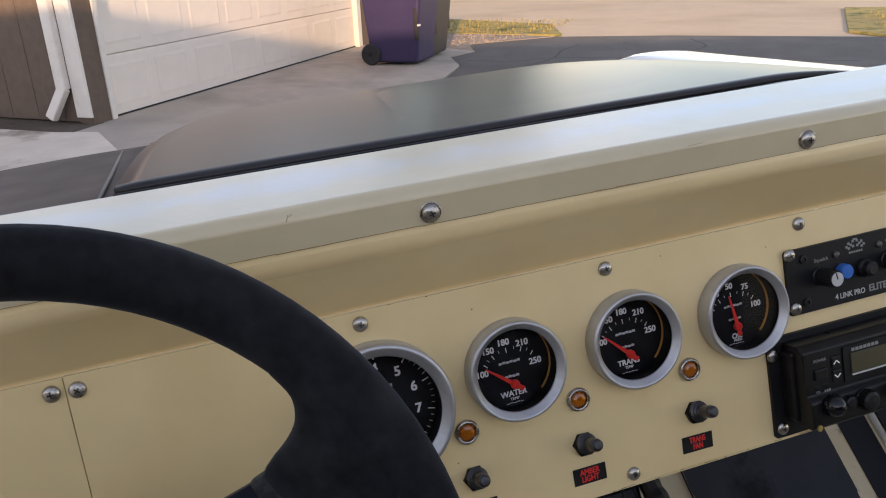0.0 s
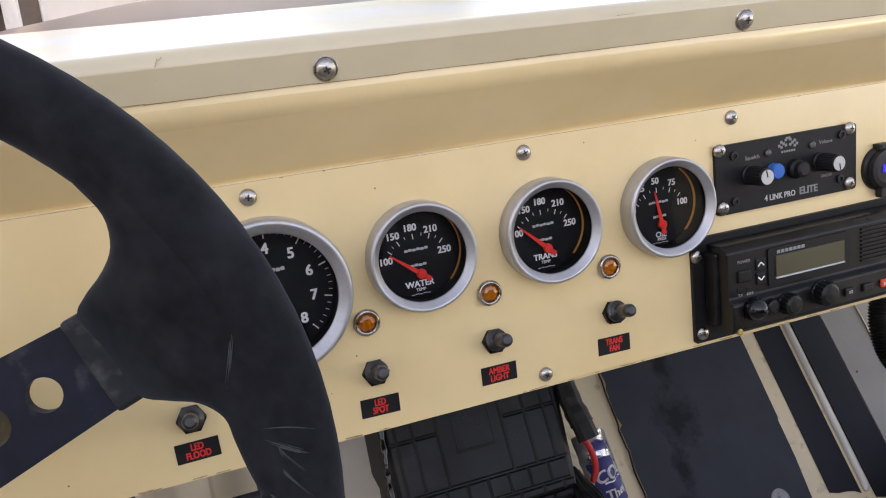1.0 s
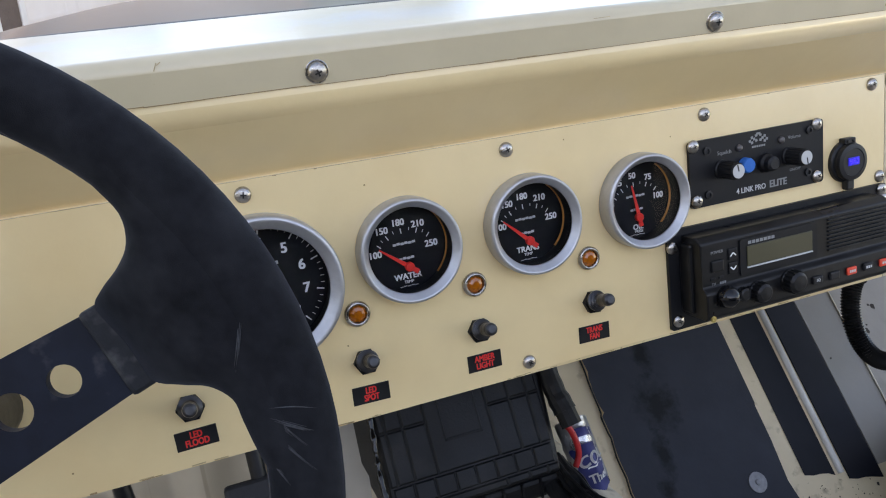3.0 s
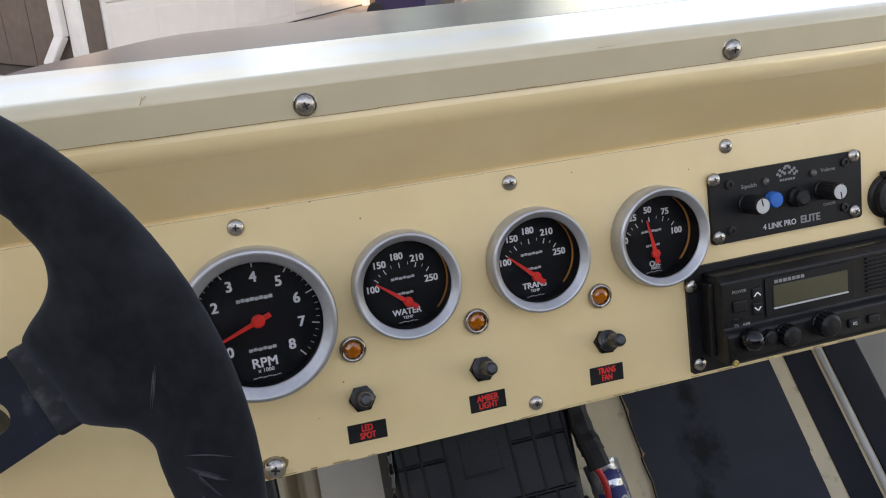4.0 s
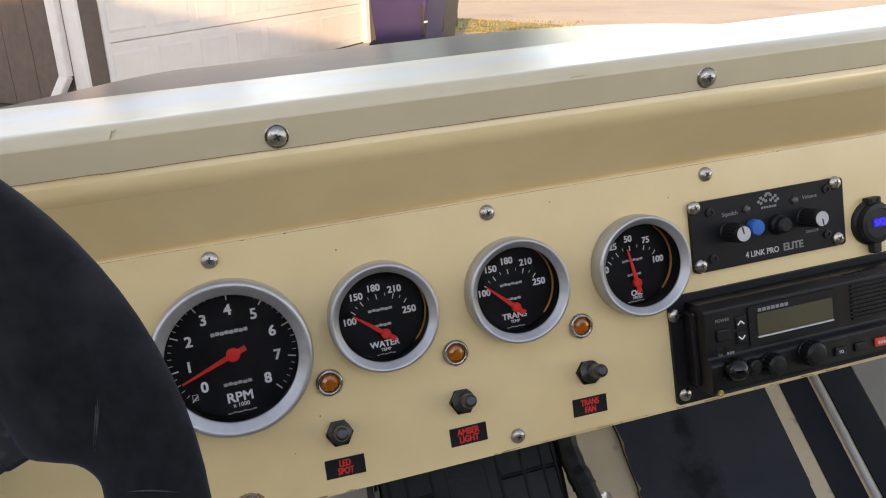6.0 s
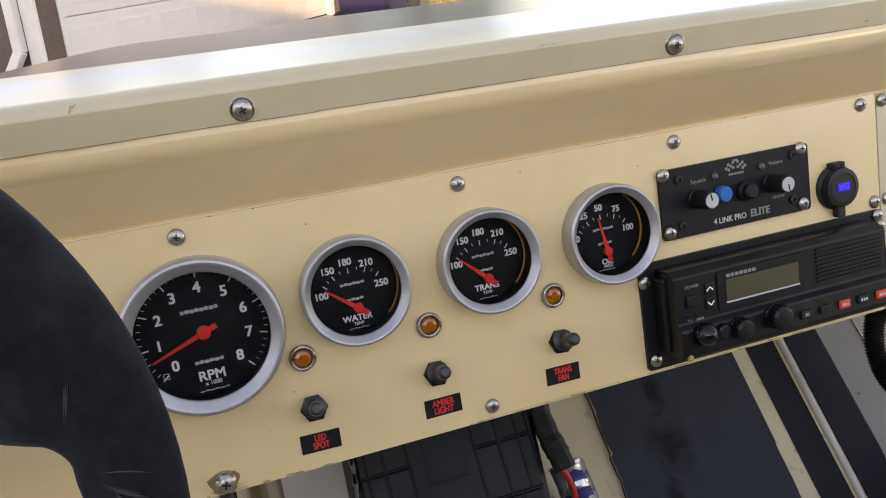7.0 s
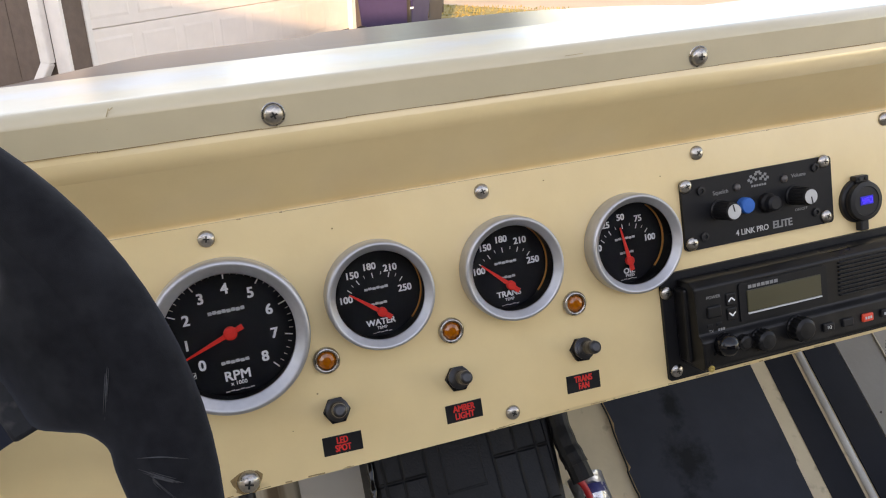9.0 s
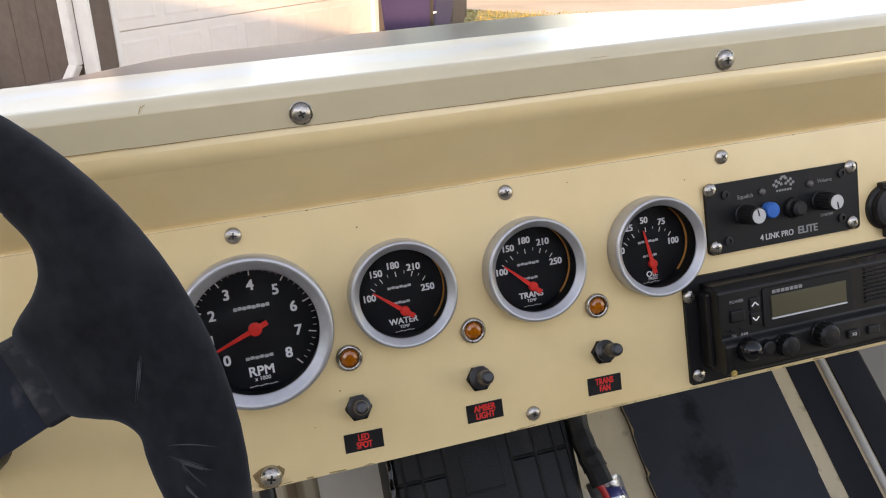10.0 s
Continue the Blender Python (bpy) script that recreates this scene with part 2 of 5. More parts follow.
DIM_INK = mat("grey_print", (0.52, 0.52, 0.51), 0.6, vary=0.05, scale=300)
FAINT_INK = mat("faint_grey_print", (0.23, 0.23, 0.225), 0.6, vary=0.1, scale=300)
NEEDLE = mat("needle_red", (0.90, 0.022, 0.012), 0.5, vary=0.05, scale=300)
BEZEL = mat("satin_aluminium", (0.47, 0.47, 0.475), 0.42, metal=0.8, vary=0.08, scale=300, bump=0.06, bump_scale=1500)
STEEL = mat("stainless_steel", (0.40, 0.37, 0.335), 0.22, metal=1.0, vary=0.45, scale=420, rvary=0.5, bump=0.35, bump_scale=500)
RADIO = mat("satin_black_plastic", (0.0055, 0.0055, 0.006), 0.34, vary=0.25, scale=160, bump=0.12, bump_scale=900, rvary=0.3, spec=0.3, spots=((0.022, 0.021, 0.020), 55, 0.55, 0.80))
DULL_STEEL = mat("dull_zinc", (0.20, 0.20, 0.205), 0.5, metal=0.6, vary=0.3, scale=200, bump=0.1, bump_scale=700)
PILOT = mat("dim_pilot_lens", (0.085, 0.075, 0.072), 0.3, vary=0.2, scale=300)
BRASS = mat("brass", (0.55, 0.40, 0.14), 0.35, metal=0.9, vary=0.1, scale=300)
RECESS = mat("dark_recess", (0.02, 0.018, 0.016), 0.7)
AMBER = mat("amber_lens", (0.36, 0.085, 0.003), 0.14, vary=0.4, scale=300, coat=0.6)
ORANGE = mat("orange_glint", (0.66, 0.27, 0.07), 0.35, metal=0.2, vary=0.1)
BLUE = mat("blue_plastic", (0.002, 0.135, 0.44), 0.5, vary=0.08, spec=0.2)
TAG_RED = mat("red_label_print", (0.75, 0.030, 0.025), 0.5, vary=0.1, scale=500)
BUTTON_RED = mat("red_button", (0.82, 0.065, 0.03), 0.5, vary=0.08)
LCD = mat("lcd_screen", (0.058, 0.052, 0.026), 0.28, vary=0.08, scale=40, coat=0.1)
BLUE_LED = glowing("blue_digits", (0.001, 0.003, 1.0), 0.45)
BLUE_GLOW = glowing("blue_lit_window", (0.0004, 0.0008, 0.30), 0.20)
GLASS = clear("gauge_glass", ior=1.18)
HOOD = mat("dark_grey_hood_paint", (0.036, 0.035, 0.036), 0.31, vary=0.12, scale=9, rvary=0.0, spec=0.20)
FENDER_DARK = mat("faded_dark_paint", (0.150, 0.118, 0.100), 0.75, vary=0.35, scale=14, spec=0.12)
FENDER_EDGE = mat("worn_paint_edge", (0.16, 0.145, 0.13), 0.55, vary=0.2, scale=30)
WHITE = mat("white_gloss_paint", (0.78, 0.78, 0.76), 0.25, vary=0.03, scale=12, coat=0.5)
MAT_GREY = mat("dark_slate_lining", (0.031, 0.035, 0.044), 0.62, vary=0.2, scale=22, bump=0.15, bump_scale=160, spec=0.16)
for _c, _s in (((0.3598, 0.4137, 0.7764), (0.0168, 0.06, 0.0336)), ((0.3531, 0.3689, 0.716), (0.036, 0.072, 0.0408)), ((0.3318, 0.3308, 0.6644), (0.0144, 0.06, 0.036)), ((0.3172, 0.3043, 0.6286), (0.0144, 0.048, 0.0168))):
    stain(MAT_GREY, _c, _s, (0.0060, 0.0055, 0.0050), amount=0.8, grain=60)
TAPE = mat("black_tape", (0.005, 0.006, 0.010), 0.6, vary=0.2, scale=60, spec=0.25)
CONCRETE = mat("concrete", (0.46, 0.385, 0.325), 0.9, vary=0.14, scale=5, bump=0.4, bump_scale=40, spots=((0.31, 0.26, 0.22), 1.3, 0.48, 0.78))
# Pale base and brown patches put dappled sun into the slab's colour.
DAPPLED_CONCRETE = mat("sun_dappled_concrete", (0.72, 0.63, 0.54), 0.9, vary=0.16, scale=4, bump=0.4, bump_scale=40, spots=((0.22, 0.17, 0.13), 1.6, 0.55, 0.68))
ASPHALT = mat("asphalt", (0.120, 0.102, 0.092), 0.9, vary=0.2, scale=22, bump=0.6, bump_scale=70, spots=((0.160, 0.137, 0.122), 0.9, 0.46, 0.7))
DIRT = mat("pale_dirt", (0.64, 0.48, 0.345), 0.95, vary=0.10, scale=2, bump=0.6, bump_scale=12, spots=((0.52, 0.38, 0.26), 0.5, 0.5, 0.7))
GRAVEL = mat("pinkish_gravel", (0.34, 0.26, 0.21), 0.95, vary=0.4, scale=28, bump=1.0, bump_scale=35)
DRYGRASS = mat("dry_grass", (0.36, 0.27, 0.09), 0.95, vary=0.35, scale=9, spots=((0.10, 0.12, 0.03), 3, 0.52, 0.66))
BROWN = mat("brown_siding", (0.140, 0.096, 0.075), 0.85, vary=0.2, scale=14, bump=0.3, bump_scale=60)
DOORWHITE = mat("white_door_paint", (0.78, 0.69, 0.63), 0.5, vary=0.06, scale=6, bump=0.1, bump_scale=60)
TRIMWHITE = mat("white_trim_paint", (0.74, 0.68, 0.63), 0.6, vary=0.09, scale=9, bump=0.15, bump_scale=50, spots=((0.58, 0.53, 0.47), 7, 0.6, 0.75))
SOIL = mat("brown_soil", (0.105, 0.078, 0.060), 0.95, vary=0.3, scale=12, bump=0.8, bump_scale=60)
TAR = mat("dark_crack_filler", (0.070, 0.062, 0.058), 0.9, vary=0.3, scale=40)
PURPLE = mat("purple_bin_plastic", (0.033, 0.023, 0.078), 0.5, vary=0.12, scale=18, bump=0.1, bump_scale=150)
BROWNBIN = mat("dark_brown_bin_plastic", (0.045, 0.036, 0.034), 0.5, vary=0.12, scale=18, bump=0.1, bump_scale=150)
STUCCO = mat("pale_tan_bounce_stucco", (0.70, 0.585, 0.45), 0.9, vary=0.1, scale=8, bump=0.5, bump_scale=40)
ROOF = mat("brown_shingle", (0.20, 0.16, 0.13), 0.9, vary=0.25, scale=10)
BOXBLACK = mat("black_moulded_plastic", (0.0065, 0.0065, 0.0068), 0.42, vary=0.3, scale=70, bump=0.35, bump_scale=420, rvary=0.3, spots=((0.028, 0.026, 0.023), 22, 0.52, 0.8), spec=0.25)
CANBLUE = mat("blue_printed_foil", (0.035, 0.045, 0.17), 0.4, metal=0.2, vary=0.25, scale=90)
CANSILVER = mat("crinkled_silver_foil", (0.60, 0.60, 0.62), 0.28, metal=0.9, vary=0.15, scale=90, bump=0.6, bump_scale=180)
RED = mat("red_wire_plastic", (0.50, 0.02, 0.02), 0.4, vary=0.1)


CRUMB = mat("dark_dirt", (0.045, 0.035, 0.027), 0.95, vary=0.4, scale=300)
BOUNCE_TAN = mat("tan_bounce_lining", (0.34, 0.29, 0.23), 0.8, vary=0.2, scale=20, bump=0.2, bump_scale=100)
LEAF = mat("tree_leaf", (0.055, 0.085, 0.028), 0.6, vary=0.4, scale=3)
BARK = mat("tree_bark", (0.11, 0.08, 0.055), 0.9, vary=0.3, scale=12, bump=0.8, bump_scale=30)


# ---- mesh helpers ----
def link_mesh(name, bm, material, parent=None, smooth=False):
    me = bpy.data.meshes.new(name)
    bmesh.ops.recalc_face_normals(bm, faces=bm.faces)
    bm.to_mesh(me)
    bm.free()
    for f in me.polygons:                               # smooth may be a face area: only smaller faces are smoothed
        f.use_smooth = smooth is True or (smooth is not False and f.area < smooth)
    me.materials.append(material)
    ob = new(name, me)
    ob.parent = parent
    return ob


def part(name, bm, material, parent, label="", smooth=False):
    return tagged(link_mesh(name, bm, material, parent, smooth), label)


def thing(name, label, category, at=(0, 0, 0), base=CAR, group="", kind="", turn=(0, 0, 0)):
    ob = new(name)
    ob.empty_display_size = 0.02
    ob.matrix_world = base @ pose(*at, *turn)
    return tagged(ob, label, category, group, kind)


def box(bm, x0, x1, y0, y1, z0, z1, bevel=0.0, seg=2):
    vs = [bm.verts.new((x, y, z)) for x in (x0, x1) for y in (y0, y1) for z in (z0, z1)]
    fs = [bm.faces.new([vs[i] for i in q]) for q in ((0, 1, 3, 2), (4, 6, 7, 5), (0, 4, 5, 1), (2, 3, 7, 6), (0, 2, 6, 4), (1, 5, 7, 3))]
    if bevel:
        bmesh.ops.bevel(bm, geom=list({e for f in fs for e in f.edges}), offset=bevel, segments=seg, profile=0.5, affect="EDGES", clamp_overlap=True)
    return bm


def boxm(*a, **k):
    return box(bmesh.new(), *a, **k)


def lathe(profile, n=48, axis="-y", bm=None, cap=True, a0=0.0, a1=360.0):
    """Turns (radius, height) round an axis; height counts along the axis."""
    bm = bm or bmesh.new()
    full = abs(a1 - a0 - 360) < 1e-6
    rings = []
    for k in range(n if full else n + 1):
        a = radians(a0 + (a1 - a0) * k / n)
        ring = []
        for r, h in profile:
            u, v = r * math.cos(a), r * math.sin(a)
            ring.append(bm.verts.new({"-y": (u, -h, v), "z": (u, v, h), "x": (h, u, v)}[axis]))
        rings.append(ring)
    m = len(rings)
    for k in range(m if full else m - 1):
        p, q = rings[k], rings[(k + 1) % m]
        for j in range(len(profile) - 1):
            bm.faces.new((p[j], p[j + 1], q[j + 1], q[j]))
    if full and cap:
        for j in (0, -1):
            if profile[j][0] > 1e-6:
                bm.faces.new([r[j] for r in rings])
    bmesh.ops.remove_doubles(bm, verts=bm.verts, dist=1e-7)
    return bm


def prism(outline, h0, h1, axis="x", bm=None, bevel=0.0):
    """Extrudes a closed outline; axis x: outline is (y, z); axis y: (x, z); axis z: (x, y)."""
    bm = bm or bmesh.new()
    at = {"x": lambda a, b, h: (h, a, b), "y": lambda a, b, h: (a, h, b), "z": lambda a, b, h: (a, b, h)}[axis]
    lo, hi = [bm.verts.new(at(a, b, h0)) for a, b in outline], [bm.verts.new(at(a, b, h1)) for a, b in outline]
    n = len(outline)
    fs = [bm.faces.new(lo), bm.faces.new(hi[::-1])] + [bm.faces.new((lo[k], lo[(k + 1) % n], hi[(k + 1) % n], hi[k])) for k in range(n)]
    if bevel:
        bmesh.ops.bevel(bm, geom=list({e for f in fs for e in f.edges}), offset=bevel, segments=2, profile=0.5, affect="EDGES", clamp_overlap=True)
    return bm


def tube(points, r, n=10, bm=None, radii=None):
    """A round tube along a polyline."""
    bm = bm or bmesh.new()
    ps = [Vector(p) for p in points]
    rings, side = [], None
    for k, p in enumerate(ps):
        d = (ps[min(k + 1, len(ps) - 1)] - ps[max(k - 1, 0)]).normalized()
        side = (side - d * side.dot(d)).normalized() if side else d.orthogonal().normalized()
        other = d.cross(side)
        rr = radii[k] if radii else r
        rings.append([bm.verts.new(p + side * rr * math.cos(2 * math.pi * j / n) + other * rr * math.sin(2 * math.pi * j / n)) for j in range(n)])
    for p, q in zip(rings, rings[1:]):
        for j in range(n):
            bm.faces.new((p[j], p[(j + 1) % n], q[(j + 1) % n], q[j]))
    bm.faces.new(rings[0])
    bm.faces.new(rings[-1][::-1])
    return bm


def spline(keys, n):
    """Catmull-Rom through the keys."""
    ks = [Vector(k) for k in keys]
    ks = [ks[0] * 2 - ks[1]] + ks + [ks[-1] * 2 - ks[-2]]
    out = []
    for i in range(1, len(ks) - 2):
        a, b, c, d = ks[i - 1:i + 3]
        for s in range(n):
            t = s / n
            out.append(0.5 * ((2 * b) + (c - a) * t + (2 * a - 5 * b + 4 * c - d) * t * t + (3 * b - 3 * c + d - a) * t ** 3))
    return out + [ks[-2]]


def letters(name, body, size, x, z, material, parent, y=0.0, bold=0.0, align="CENTER", squeeze=1.0, slant=0.0):
    """Raised print that faces the driver (-y), its middle at x, z."""
    cu = bpy.data.curves.new(name, "FONT")
    cu.body, cu.size, cu.align_x, cu.align_y = body, size, align, "CENTER"
    cu.extrude, cu.shear, cu.resolution_u, cu.space_line = 0.00008, slant, 3, 0.8
    tmp = new("tmp", cu)
    me = bpy.data.meshes.new_from_object(tmp)
    bpy.data.objects.remove(tmp)
    bpy.data.curves.remove(cu)
    me.transform(Matrix.Translation((x, y, z)) @ pose(0, 0, 0, 90) @ Matrix.Diagonal((squeeze, 1, 1, 1)))
    if bold:
        bm = bmesh.new()
        for k, (dx, dz) in enumerate(((-1, -0.6), (1, -0.6), (-1, 0.6), (1, 0.6))):
            n = len(bm.verts)
            bm.from_mesh(me)
            bm.verts.ensure_lookup_table()
            for v in bm.verts[n:]:
                v.co += Vector((dx * bold, -0.00002 * k, dz * bold))
        bm.to_mesh(me)
        bm.free()
    me.materials.clear()
    me.materials.append(material)
    ob = new(name, me)
    ob.parent = parent
    return ob


def bar(x, z, w, h, y, bm, tilt=0.0):
    """A plain printed bar."""
    c, s = math.cos(radians(tilt)), math.sin(radians(tilt))
    q = [(-w / 2, -h / 2), (w / 2, -h / 2), (w / 2, h / 2), (-w / 2, h / 2)]
    lo = [bm.verts.new((x + a * c - b * s, y, z + a * s + b * c)) for a, b in q]
    hi = [bm.verts.new((v.co.x, y - 0.00015, v.co.z)) for v in lo]
    bm.faces.new(hi)
    for k in range(4):
        bm.faces.new((lo[k], lo[(k + 1) % 4], hi[(k + 1) % 4], hi[k]))
    return bm


def grid_sheet(nu, nv, at, bm=None, thick=0.0):
    """A sheet of nu x nv faces through at(u, v); with thick, a second skin below it and closed rims."""
    bm = bm or bmesh.new()
    top = [[bm.verts.new(at(i / nu, j / nv)) for j in range(nv + 1)] for i in range(nu + 1)]
    for i in range(nu):
        for j in range(nv):
            bm.faces.new((top[i][j], top[i + 1][j], top[i + 1][j + 1], top[i][j + 1]))
    if thick:
        bmesh.ops.recalc_face_normals(bm, faces=bm.faces)
        bm.normal_update()
        bmesh.ops.solidify(bm, geom=bm.faces[:], thickness=thick)
    return bm


def plate(outline, holes, y0, y1, bevel=0.0):
    """A flat plate in the x-z plane from y0 (front) to y1, with round holes (x, z, radius)."""
    bm = bmesh.new()
    loops = [[bm.verts.new((x, y0, z)) for x, z in outline]]
    for cx, cz, r in holes:
        loops.append([bm.verts.new((cx + r * math.cos(2 * math.pi * k / 32), y0, cz + r * math.sin(2 * math.pi * k / 32))) for k in range(32)])
    edges = [bm.edges.new((lp[k], lp[(k + 1) % len(lp)])) for lp in loops for k in range(len(lp))]
    bmesh.ops.triangle_fill(bm, use_beauty=True, edges=edges, normal=(0, -1, 0))
    ext = bmesh.ops.extrude_face_region(bm, geom=bm.faces[:])
    for v in ext["geom"]:
        if isinstance(v, bmesh.types.BMVert):
            v.co.y = y1
    return bm


def round_rect(x0, x1, z0, z1, r, n=4):
    out = []
    for cx, cz, a in ((x1 - r, z1 - r, 0), (x0 + r, z1 - r, 90), (x0 + r, z0 + r, 180), (x1 - r, z0 + r, 270)):
        out += [(cx + r * math.cos(radians(a + 90 * k / n)), cz + r * math.sin(radians(a + 90 * k / n))) for k in range(n + 1)]
    return out


def on_car(x, y, z, rx=0, ry=0, rz=0):
    return CAR @ pose(x, y, z, rx, ry, rz)


# ---- the dashboard ----
GAUGES = {"tach": (-0.1710, 1.0905, 0.0474), "water": (-0.0776, 1.0975, 0.0346), "trans": (0.0118, 1.0975, 0.0346), "oil": (0.1019, 1.0975, 0.0346)}
dash = thing("dashboard", "cream-painted sheet-metal dashboard with a rolled top, worn at its edges", "dashboard")
holes = [(x, z, r * 0.94) for x, z, r in GAUGES.values()]
part("centre_panel", plate([(-0.3493, 0.9875), (0.3388, 0.9875), (0.3388, 1.1585), (-0.3493, 1.1585)], holes, 0.0, 0.003), CREAM, dash)
part("left_panel", boxm(-0.80, -0.3499, 0.0003, 0.0033, 0.988, 1.158, 0.0003), CREAM, dash)
part("right_panel", boxm(0.3402, 0.86, 0.0004, 0.0034, 0.987, 1.1585, 0.0005), RAIL, dash)
for x0, x1 in ((-0.80, -0.3507), (-0.3493, 0.3388), (0.3402, 0.86)):
    part("bottom_lip", boxm(x0, x1, 0.003, 0.022, 0.9868, 0.9886, 0.0005), CREAM, dash)
cove = [(-0.0322, 1.216), (-0.0322, 1.2045), (-0.0316, 1.200), (-0.0300, 1.1965), (-0.0272, 1.1935), (0.0020, 1.1612), (0.0034, 1.1592), (0.0034, 1.1405),
        (0.0056, 1.1405), (0.0056, 1.163), (-0.024, 1.196), (-0.0275, 1.2025), (-0.028, 1.216)]
part("cove", prism(cove, -0.80, 0.86), CREAM, dash, smooth=0.012)
fold = [(-0.0328, 1.2082)] + [(-0.0270 + 0.0100 * math.cos(radians(a)), 1.22445 + 0.0100 * math.sin(radians(a))) for a in (180, 170, 160, 150, 140, 130, 120, 112, 105.5)]
top = fold + [(0.0465, 1.2552), (0.0480, 1.2535), (0.0478, 1.2520)] + [(-0.0270 + 0.0077 * math.cos(radians(a)), 1.22445 + 0.0077 * math.sin(radians(a))) for a in (105.5, 130, 155, 180)] + [(-0.0316, 1.2082)]
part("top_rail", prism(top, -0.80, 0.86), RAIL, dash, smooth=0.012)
for x, z, w, h, a in ((-0.2085, 1.2275, 0.0005, 0.0045, -25), (-0.2065, 1.2290, 0.0025, 0.0005, 35), (-0.2105, 1.2195, 0.0007, 0.0012, 0), (0.006, 1.2085, 0.014, 0.0004, 0.5), (-0.012, 1.2085, 0.008, 0.0003, -0.5), (0.058, 1.2262, 0.012, 0.0003, 1), (0.30, 1.2120, 0.003, 0.0012, 10)):
    part("paint_chip", bar(x, z, w, h, -0.0329 - 0.2258 * (z - 1.2082), bmesh.new(), a), CRACK, dash)
rng = random.Random(4)
for k in range(7):
    x = rng.uniform(-0.30, 0.32)
    part("paint_chip", bar(x, rng.choice((1.1580, 0.9884)) + rng.uniform(-0.0004, 0.0004), rng.uniform(0.001, 0.004), rng.uniform(0.0003, 0.0007), 0.0001, bmesh.new(), rng.uniform(-4, 4)), CHIP, dash)
x = -0.80
while x < 0.85:                                         # dark seam between the rail and the cove, its paint split
    w = rng.uniform(0.03, 0.09)
    part("rail_seam", bar(x + w / 2, 1.20815 + rng.uniform(-0.00015, 0.00015), w * 1.01, rng.uniform(0.00025, 0.00045), -0.0329, bmesh.new(), rng.uniform(-0.2, 0.2)), SEAM, dash)
    x += w
x = -0.80
while x < 0.85:                                         # cracked paint along the seam under the cove
    w = rng.uniform(0.010, 0.055)
    part("seam_crack", bar(x + w / 2, 1.1585 + rng.uniform(-0.0001, 0.0001), w * 0.97, rng.uniform(0.00015, 0.0004), 0.0, bmesh.new(), 0), CRACK, dash)
    x += w
for k in range(30):
    x = rng.uniform(-0.34, 0.33)
    part("paint_chip", bar(x, 0.9882 + rng.uniform(-0.0003, 0.0004), rng.uniform(0.001, 0.012), rng.uniform(0.0003, 0.0011), 0.0001, bmesh.new(), rng.uniform(-1.5, 1.5)), rng.choice((CHIP, CRACK)), dash)
for x, z, r in ((-0.0995, 1.1430, 0.0006), (0.0440, 1.1500, 0.0005), (-0.106, 1.112, 0.0007), (-0.126, 1.041, 0.0006), (0.131, 1.139, 0.0005), (-0.145, 1.0205, 0.0004), (-0.30, 1.004, 0.0006)):
    part("paint_chip", lathe([(0, 0.00015), (r, 0.0001), (r, -0.0002)], 8), CHIP, dash).location = (x, 0, z)


# ---- screws ----
def screw(kind, r, label, washer=0.0, dome=0.55, cross=True):
    ob = thing(kind, label, "screw", group="dashboard screws")
    base = 0.0
    if washer:
        part("washer", lathe([(r * 0.4, 0), (washer, 0), (washer, 0.0009), (washer * 0.93, 0.0012), (r * 0.4, 0.0012)], 28), STEEL, ob, smooth=False)
        base = 0.0011
    prof = [(r, base)] + [(r * math.cos(radians(a)), base + 0.0006 + r * dome * math.sin(radians(a))) for a in (0, 15, 30, 45, 60, 75)] + [(0, base + 0.0006 + r * dome)]
    part("head", lathe(prof, 28), STEEL, ob, smooth=True)
    bm = bmesh.new()
    h = base + 0.0006 + r * dome
    if cross:
        for a in (20, 110):
            c, s = math.cos(radians(a)), math.sin(radians(a))
            w, ln = r * 0.09, r * 0.38
            q = [(ln * c - w * s, ln * s + w * c), (-ln * c - w * s, -ln * s + w * c), (-ln * c + w * s, -ln * s - w * c), (ln * c + w * s, ln * s - w * c)]
            bm.faces.new([bm.verts.new((u, -(h + 0.00012), v)) for u, v in q])
            bm.faces.new([bm.verts.new((u, -(h - 0.5 * r), v)) for u, v in q])
    else:
        lathe([(r * 0.36, h - 0.05 * r), (r * 0.36, h + 0.0001), (0, h + 0.0001)], 6, bm=bm)
    part("drive_recess", bm, RECESS, ob)
    return ob


pan = screw("pan_head_screw", 0.0051, "stainless cross-head screw set in the cream dash panel")
pan.matrix_world = on_car(0, 0, 1.15)
for x, z, a in ((-0.174, 1.1500, 30), (0.161, 1.1508, 65), (0.001, 0.9970, 50), (0.3245, 1.1520, 10), (0.3450, 1.1528, 40), (0.3335, 1.0760, 25), (0.3465, 1.0765, 70), (-0.3570, 1.1500, 15), (-0.3430, 1.1492, 60), (0.3455, 0.9945, 20)):
    copy_thing(pan, on_car(x, 0, z, 0, a, 0))
dome = screw("domed_screw", 0.0072, "large domed stainless screw over torn cream paint at the dash edge", dome=0.8)
dome.matrix_world = on_car(-0.177, 0, 0.9955, 0, 35, 0)
rng = random.Random(17)
torn = [(-0.1782 + rng.uniform(0.0074, 0.0112) * math.cos(k * 0.393), 0.9951 + rng.uniform(0.0066, 0.0092) * math.sin(k * 0.393)) for k in range(16)]
part("torn_paint", plate(torn, [], -0.0002, 0.0), SEAM, dash, "torn patch of bare brown metal")
bolt = screw("rail_screw", 0.0056, "domed stainless cross-head screw with a washer in the dash rail", washer=0.0067, dome=0.6)
bolt.matrix_world = on_car(-0.125, -0.0344, 1.2155, 12.7)
